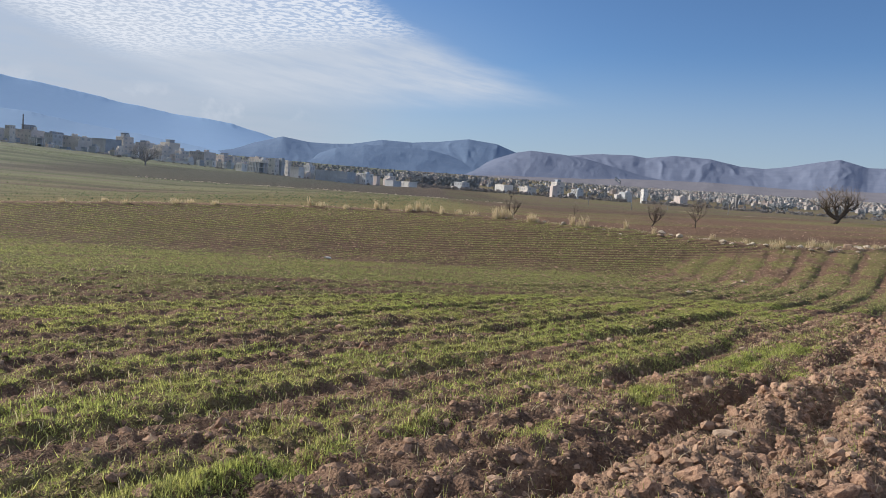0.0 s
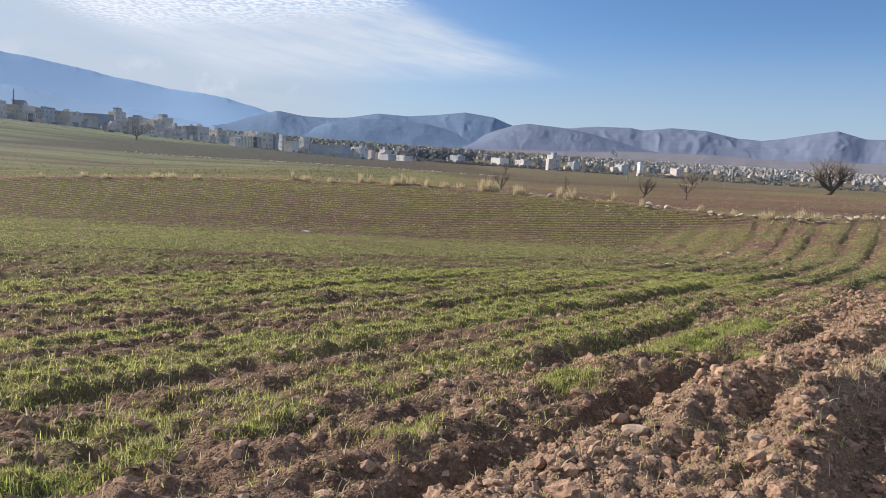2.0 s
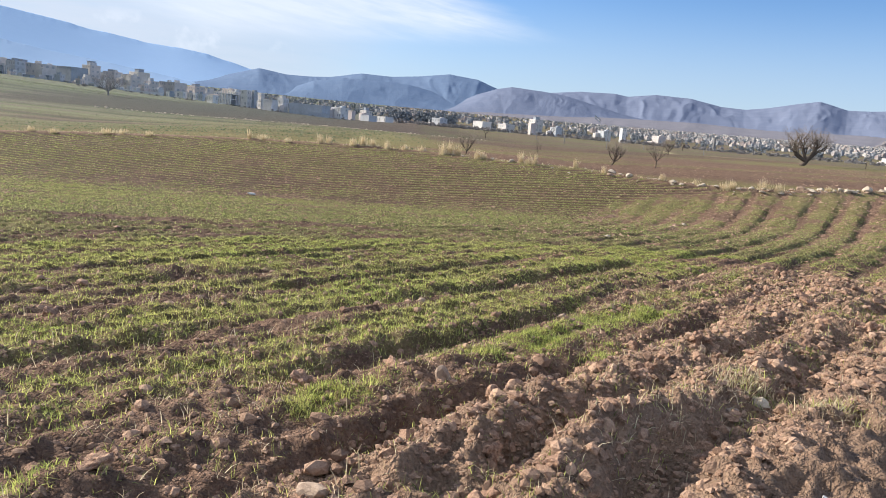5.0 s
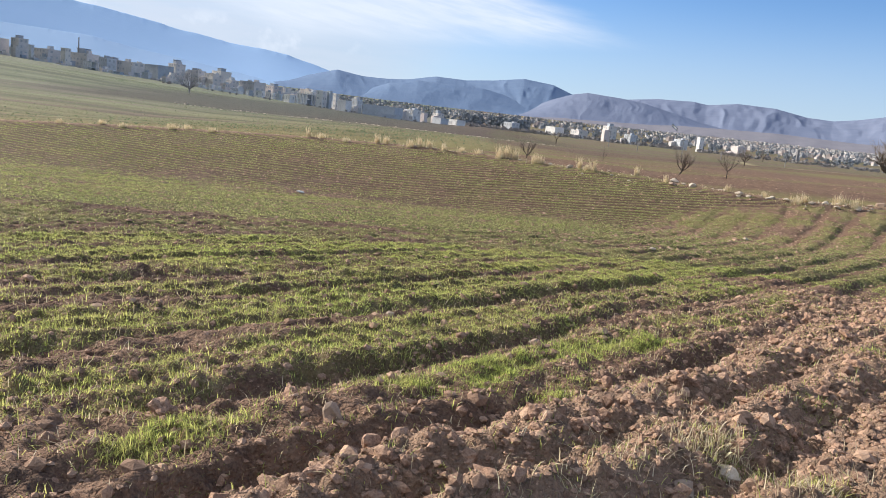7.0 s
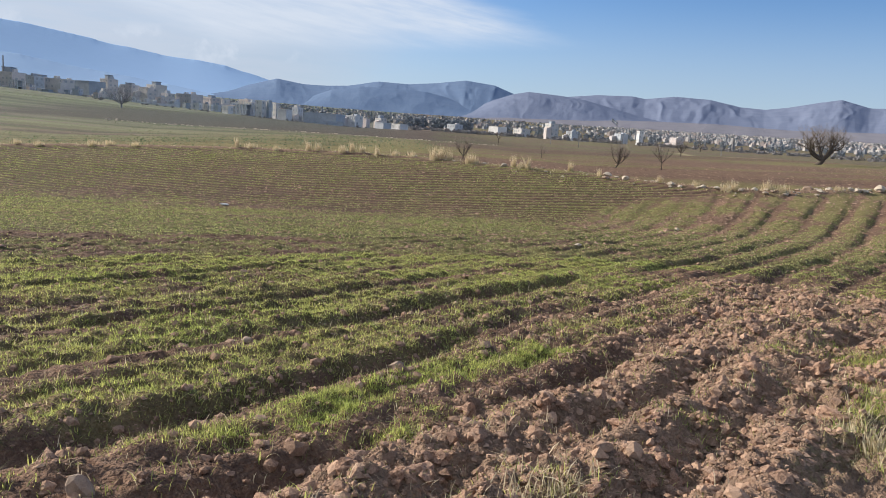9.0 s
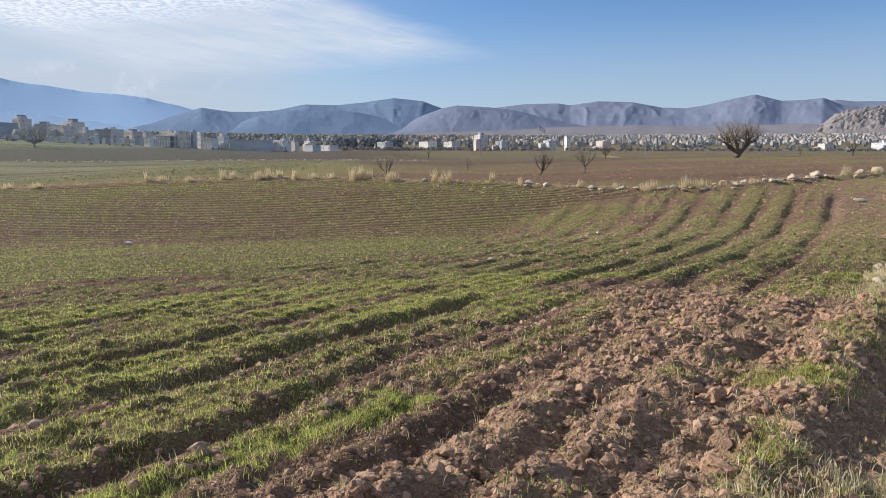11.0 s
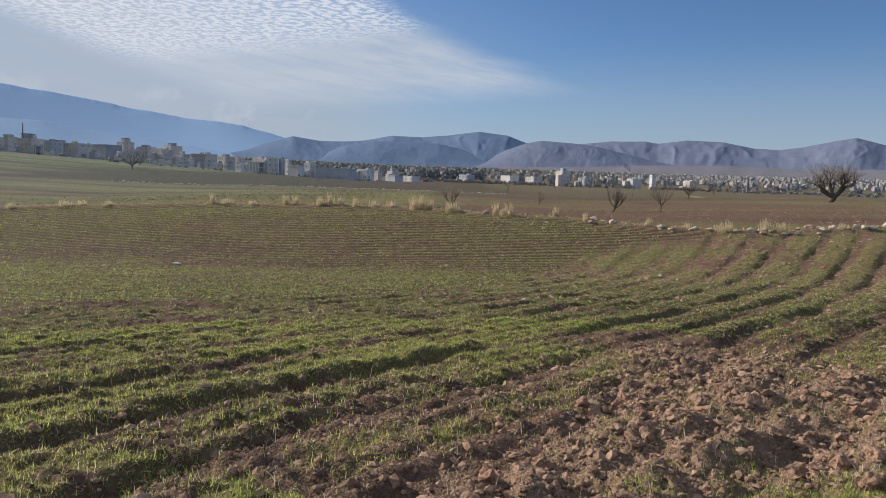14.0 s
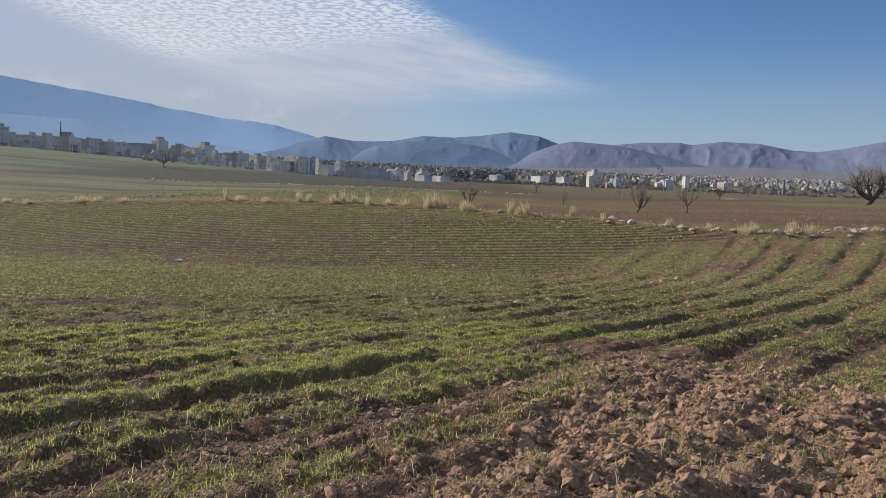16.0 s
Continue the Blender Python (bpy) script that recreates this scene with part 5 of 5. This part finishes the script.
hr = random.Random(12)
for k in range(80):
    a = hr.uniform(-40, -12)
    w = hr.uniform(0.7, 1.5)
    e = float(np.interp(a, (-40, -33, -24, -16, -12), (1.0, 0.9, 0.62, 0.36, 0.2)))
    building(a, a + w, hr.uniform(620, 760), e, e + hr.uniform(0.45, 1.05), hr.choice((TAN, TAN, GREY, CREAM, BRICK, WHITE)), "flat-roofed brick house in the town's back row", hr.uniform(-25, 25), hr.choice((2, 3)), hr.choice((3, 4)), hr.choice((0, 0, 1.5)))
T, G4 = "tan brick apartment block with a flat roof", "grey rendered house with a flat roof"
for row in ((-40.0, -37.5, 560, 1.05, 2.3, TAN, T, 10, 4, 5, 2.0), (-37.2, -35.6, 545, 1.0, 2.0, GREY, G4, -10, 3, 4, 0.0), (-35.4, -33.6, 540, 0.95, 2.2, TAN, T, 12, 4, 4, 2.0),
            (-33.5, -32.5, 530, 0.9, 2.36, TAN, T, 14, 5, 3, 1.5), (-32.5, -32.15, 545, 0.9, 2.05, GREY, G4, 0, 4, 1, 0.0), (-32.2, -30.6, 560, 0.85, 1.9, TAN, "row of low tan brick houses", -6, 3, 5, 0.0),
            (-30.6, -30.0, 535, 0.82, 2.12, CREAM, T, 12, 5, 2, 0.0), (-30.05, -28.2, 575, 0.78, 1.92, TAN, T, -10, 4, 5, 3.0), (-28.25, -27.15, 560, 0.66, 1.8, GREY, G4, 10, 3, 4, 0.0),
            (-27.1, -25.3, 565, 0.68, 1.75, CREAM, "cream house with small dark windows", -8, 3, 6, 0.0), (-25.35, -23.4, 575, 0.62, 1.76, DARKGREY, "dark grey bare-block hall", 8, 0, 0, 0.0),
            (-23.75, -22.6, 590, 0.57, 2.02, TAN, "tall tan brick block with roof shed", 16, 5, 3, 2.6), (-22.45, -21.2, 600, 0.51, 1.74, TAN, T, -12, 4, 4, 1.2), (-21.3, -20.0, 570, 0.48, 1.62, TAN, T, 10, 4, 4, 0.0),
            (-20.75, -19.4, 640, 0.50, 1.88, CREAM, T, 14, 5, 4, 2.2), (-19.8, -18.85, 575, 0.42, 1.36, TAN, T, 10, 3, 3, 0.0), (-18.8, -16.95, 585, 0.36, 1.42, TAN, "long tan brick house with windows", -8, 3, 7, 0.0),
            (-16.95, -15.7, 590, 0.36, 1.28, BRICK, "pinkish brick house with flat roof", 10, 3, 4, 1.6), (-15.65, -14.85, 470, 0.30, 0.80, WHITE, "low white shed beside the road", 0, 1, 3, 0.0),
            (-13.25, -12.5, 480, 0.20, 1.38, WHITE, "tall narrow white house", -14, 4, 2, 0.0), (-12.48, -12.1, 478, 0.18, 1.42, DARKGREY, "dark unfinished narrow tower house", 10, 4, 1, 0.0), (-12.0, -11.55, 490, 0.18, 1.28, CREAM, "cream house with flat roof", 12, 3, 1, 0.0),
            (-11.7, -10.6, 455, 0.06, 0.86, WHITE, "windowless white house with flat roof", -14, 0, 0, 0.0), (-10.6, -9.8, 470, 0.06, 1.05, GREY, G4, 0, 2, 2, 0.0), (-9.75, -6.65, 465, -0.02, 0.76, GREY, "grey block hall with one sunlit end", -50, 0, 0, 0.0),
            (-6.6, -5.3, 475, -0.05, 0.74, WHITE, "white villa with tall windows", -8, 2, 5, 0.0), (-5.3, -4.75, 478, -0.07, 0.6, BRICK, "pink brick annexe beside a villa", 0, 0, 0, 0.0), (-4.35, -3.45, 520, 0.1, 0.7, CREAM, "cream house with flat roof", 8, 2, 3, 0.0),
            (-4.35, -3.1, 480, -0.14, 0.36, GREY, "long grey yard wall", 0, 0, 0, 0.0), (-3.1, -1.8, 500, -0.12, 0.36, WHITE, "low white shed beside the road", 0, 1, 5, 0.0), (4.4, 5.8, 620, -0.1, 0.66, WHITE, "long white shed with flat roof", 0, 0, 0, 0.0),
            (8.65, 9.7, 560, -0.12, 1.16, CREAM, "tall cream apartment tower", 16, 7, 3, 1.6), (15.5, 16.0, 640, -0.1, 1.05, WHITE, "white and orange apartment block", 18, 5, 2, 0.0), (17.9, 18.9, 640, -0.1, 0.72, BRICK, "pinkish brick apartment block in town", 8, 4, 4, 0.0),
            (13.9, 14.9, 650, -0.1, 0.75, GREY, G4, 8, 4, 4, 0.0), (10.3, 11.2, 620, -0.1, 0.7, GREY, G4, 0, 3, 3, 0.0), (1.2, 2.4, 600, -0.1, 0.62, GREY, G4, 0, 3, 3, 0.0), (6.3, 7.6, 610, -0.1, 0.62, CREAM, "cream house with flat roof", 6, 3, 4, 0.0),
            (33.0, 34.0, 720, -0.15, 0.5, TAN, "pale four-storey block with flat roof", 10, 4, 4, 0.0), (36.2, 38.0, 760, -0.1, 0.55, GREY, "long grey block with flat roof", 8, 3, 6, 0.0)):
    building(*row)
for a0, a1, e0, e1, d, c in ((-36.4, -33.9, 0.86, 1.12, 505, CREAM), (-31.8, -30.2, 0.76, 1.0, 505, WHITE), (-21.6, -18.6, 0.36, 0.62, 520, WHITE), (-27.6, -26.4, 0.60, 0.84, 515, GREY), (-24.0, -22.9, 0.47, 0.9, 540, GREY), (-8.3, -6.8, -0.1, 0.2, 450, GREY)):
    building(a0, a1, d, e0, e1, c, "long low rendered yard wall", 0, 0, 0, 0.0, 0.06)
hr = random.Random(44)
for k in range(62):
    a = -39.5 + 28 * (k + hr.random()) / 62
    w, e = hr.uniform(0.28, 0.75), float(np.interp(a, (-38, -33, -28, -24, -20, -16, -12), (1.0, 0.86, 0.66, 0.5, 0.38, 0.3, 0.14)))
    building(a, a + w, hr.uniform(525, 555), e, e + hr.uniform(0.28, 0.7), hr.choice((TAN, CREAM, WHITE, GREY, BRICK, DARKGREY)), "small flat-roofed house at the town's edge", hr.uniform(-25, 25), hr.choice((1, 2)), 2, hr.choice((0, 0, 0, 1.2)))
building(-29.25, -28.25, 520, 0.66, 1.45, WHITE, "unfinished concrete frame house", 6, 2, 4, frame_only=True)
building(-14.75, -13.3, 490, 0.25, 1.0, GREY, "unfinished concrete frame building", -6, 2, 7, frame_only=True)


def pole(name, a, dist, e0, e1, r, label, category, arm=False):
    x, y = dist * math.sin(radians(a)) + 6, dist * math.cos(radians(a)) + 6
    z0, z1 = 1.3 + dist * math.tan(radians(e0)), 1.3 + dist * math.tan(radians(e1))
    ob = new(name)
    ob.location = (x, y, z0)
    bm = bmesh.new()
    bmesh.ops.create_cone(bm, segments=10, radius1=r * 1.3, radius2=r * 0.8, depth=z1 - z0 + 2, cap_ends=True, matrix=pose(0, 0, (z1 - z0) / 2 - 1))
    part("post", bm, STEEL, ob)
    if arm:
        bm = bmesh.new()
        box(bm, -r * 6, r * 6, -r * 0.6, r * 0.6, (z1 - z0) * 0.93, (z1 - z0) * 0.93 + r * 1.4)
        part("crossarm", bm, STEEL, ob)
    return tagged(ob, label, category, "poles" if arm else "")


pole("mast", -29.5, 575, 1.8, 2.95, 0.42, "dark steel mast rising above a rooftop", "mast")
for a, d, e0, e1 in ((9.1, 330, -0.4, 0.85), (11.2, 300, -0.45, 0.55), (14.4, 280, -0.5, 0.8), (17.2, 330, -0.4, 0.5), (21.5, 330, -0.4, 0.55)):
    pole("utility_pole", a, d, e0, e1, 0.13, "slim grey utility pole with crossarm", "pole", True)
tower = pole("brick_chimney", 22.3, 640, -0.1, 0.95, 1.1, "tall dark brown chimney in the town", "chimney")
flag = new("flag")
fd, fa = 900, radians(14.05)
flag.location = (fd * math.sin(fa) + 6, fd * math.cos(fa) + 6, float(land(fd * math.sin(fa), fd * math.cos(fa))))
bm = bmesh.new()
bmesh.ops.create_cone(bm, segments=8, radius1=0.3, radius2=0.15, depth=22, cap_ends=True, matrix=pose(0, 0, 11))
part("post", bm, STEEL, flag)
for k, (name, c) in enumerate((("upper_stripe", DARKGREY), ("middle_stripe", WHITE), ("lower_stripe", DARKGREY))):
    bm = bmesh.new()
    grid = [[bm.verts.new((0.3 - j * 1.2, 0.4 * math.sin(j * 1.3), 21.5 - k * 1.4 - i * 1.4 + j * 0.8)) for j in range(7)] for i in range(2)]
    for j in range(6):
        bm.faces.new((grid[0][j], grid[0][j + 1], grid[1][j + 1], grid[1][j]))
    bmesh.ops.solidify(bm, geom=bm.faces[:], thickness=0.08)
    part(name, bm, c, flag)
tagged(flag, "large striped flag on a tall pole", "flag")

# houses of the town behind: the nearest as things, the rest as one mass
# farther walls, greyed in their colour to show haze
HOUSE_MATS = [wall_paint(*a) for a in (("town_white", (0.50, 0.49, 0.50)), ("town_grey", (0.31, 0.32, 0.35)), ("town_buff", (0.43, 0.41, 0.41)), ("town_tan", (0.36, 0.34, 0.35)), ("town_haze_grey", (0.25, 0.27, 0.31)), ("town_brick", (0.35, 0.31, 0.31)))]


def house_mesh(seed, mat):
    r = random.Random(seed)
    bm = bmesh.new()
    w, d, h = r.uniform(4, 6.5), r.uniform(4, 6), r.choice((2.4, 2.8, 3.2, 4.4))
    box(bm, -w / 2, w / 2, -d / 2, d / 2, -5, h)
    box(bm, -w / 2 - 0.2, w / 2 + 0.2, -d / 2 - 0.2, d / 2 + 0.2, h, h + 0.6)
    box(bm, -w * 0.2, w * 0.2, -d * 0.1, d * 0.35, h + 0.6, h + 2.2)
    me = bpy.data.meshes.new("house")
    bm.to_mesh(me)
    bm.free()
    me.materials.append(mat)
    me.materials.append(PANE)
    return me


HOUSES = [house_mesh(700 + k, HOUSE_MATS[k % 6]) for k in range(18)]


def town_spot(r):
    a = r.uniform(-15, 40)
    if r.random() < 0.45:
        a = r.uniform(14, 40)
    d = 1040 + 1400 * r.random() ** 0.75
    return a, d


hr = random.Random(77)
spots = sorted((town_spot(hr) for _ in range(4600)), key=lambda s: s[1])
spots = [s for s in spots if not (s[0] < 10 and s[1] > 1700 and hr.random() < 0.5)]
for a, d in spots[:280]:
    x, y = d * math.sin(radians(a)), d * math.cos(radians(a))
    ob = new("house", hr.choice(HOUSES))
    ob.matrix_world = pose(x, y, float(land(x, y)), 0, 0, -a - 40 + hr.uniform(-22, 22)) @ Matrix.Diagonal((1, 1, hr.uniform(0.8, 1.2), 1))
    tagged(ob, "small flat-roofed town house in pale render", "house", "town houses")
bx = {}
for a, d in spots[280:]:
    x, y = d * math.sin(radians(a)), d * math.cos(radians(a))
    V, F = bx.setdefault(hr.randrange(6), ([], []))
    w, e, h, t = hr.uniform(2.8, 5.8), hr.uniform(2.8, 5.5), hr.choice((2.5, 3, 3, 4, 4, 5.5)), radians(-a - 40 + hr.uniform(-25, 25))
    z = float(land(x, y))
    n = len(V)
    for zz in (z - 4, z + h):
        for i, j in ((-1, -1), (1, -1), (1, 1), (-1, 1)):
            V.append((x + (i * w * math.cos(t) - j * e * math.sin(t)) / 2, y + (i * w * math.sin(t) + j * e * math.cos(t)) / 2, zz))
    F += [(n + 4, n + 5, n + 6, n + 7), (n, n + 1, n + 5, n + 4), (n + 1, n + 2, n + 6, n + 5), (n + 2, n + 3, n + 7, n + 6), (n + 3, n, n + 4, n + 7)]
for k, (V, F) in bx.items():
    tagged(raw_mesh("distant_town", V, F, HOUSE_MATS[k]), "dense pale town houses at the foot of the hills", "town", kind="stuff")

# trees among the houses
# foliage and twigs shifted to blue-grey, haze painted into their colour
HAZY_GREEN = plain("hazy_town_foliage", (0.145, 0.175, 0.215), (0.190, 0.215, 0.250), 0.3, 0.95)
HAZY_BROWN = plain("hazy_leafless_thicket", (0.21, 0.205, 0.220), (0.28, 0.27, 0.275), 0.3, 0.95)


def grove(name, spots, mat, label, seed, tall):
    """Crowns made of many small leaf clumps."""
    r = np.random.default_rng(seed)
    V, F, n = [], [], 0
    for x, y, s in spots:
        m = 60
        p = r.normal(0, 1, (m, 3))
        p /= np.linalg.norm(p, axis=1)[:, None]
        p *= r.uniform(0.3, 1.0, (m, 1)) ** 0.5
        c = p * np.array((s * 0.5, s * 0.5, s * tall * 0.5)) + np.array((x, y, float(land(x, y)) + s * tall * 0.45))
        q = r.normal(0, s * 0.16, (m, 3, 3)) + c[:, None]
        V.append(q.reshape(-1, 3))
        F.append(np.arange(m * 3).reshape(-1, 3) + n)
        n += m * 3
    return tagged(raw_mesh(name, np.concatenate(V), np.concatenate(F), mat), label, "trees", kind="stuff")


def polar(a, d):
    return d * math.sin(radians(a)), d * math.cos(radians(a))


hr = random.Random(91)
grove("town_trees", [(*polar(hr.uniform(-14, 38), hr.uniform(800, 2300)), hr.uniform(3, 6)) for _ in range(1300)], HAZY_GREEN, "dark evergreen trees between town houses", 3, 1.1)
grove("cypress_row", [(*polar(-1.5 + 5 * hr.random(), hr.uniform(700, 760)), hr.uniform(5, 7)) for _ in range(60)], HAZY_GREEN, "row of dark narrow conifers", 4, 1.9)
grove("thicket", [(*polar(hr.choice((hr.uniform(-1, 4.5), hr.uniform(16, 40), hr.uniform(4, 15))), hr.uniform(520, 760)), hr.uniform(1.6, 3.4)) for _ in range(760)], HAZY_BROWN, "leafless brown thicket before the town", 5, 0.8)
grove("roadside_bushes", [(*polar(hr.uniform(-24, -3), hr.uniform(440, 455)), hr.uniform(0.8, 1.8)) for _ in range(36)], HAZY_BROWN, "bare bushes below the houses", 6, 0.8)

# stones along the next field boundary
V, F = [], []
hr = random.Random(5)
sx = np.array([hr.uniform(-75, 25) for _ in range(160)])
sy = np.array([216 + 0.35 * v + hr.gauss(0, 1.2) for v in sx])
crumbs("boundary_stones", sx, sy, np.array([hr.choice((0.4, 0.6, 0.9)) for _ in sx]), STONE, 9, "pale stones along the next field boundary")
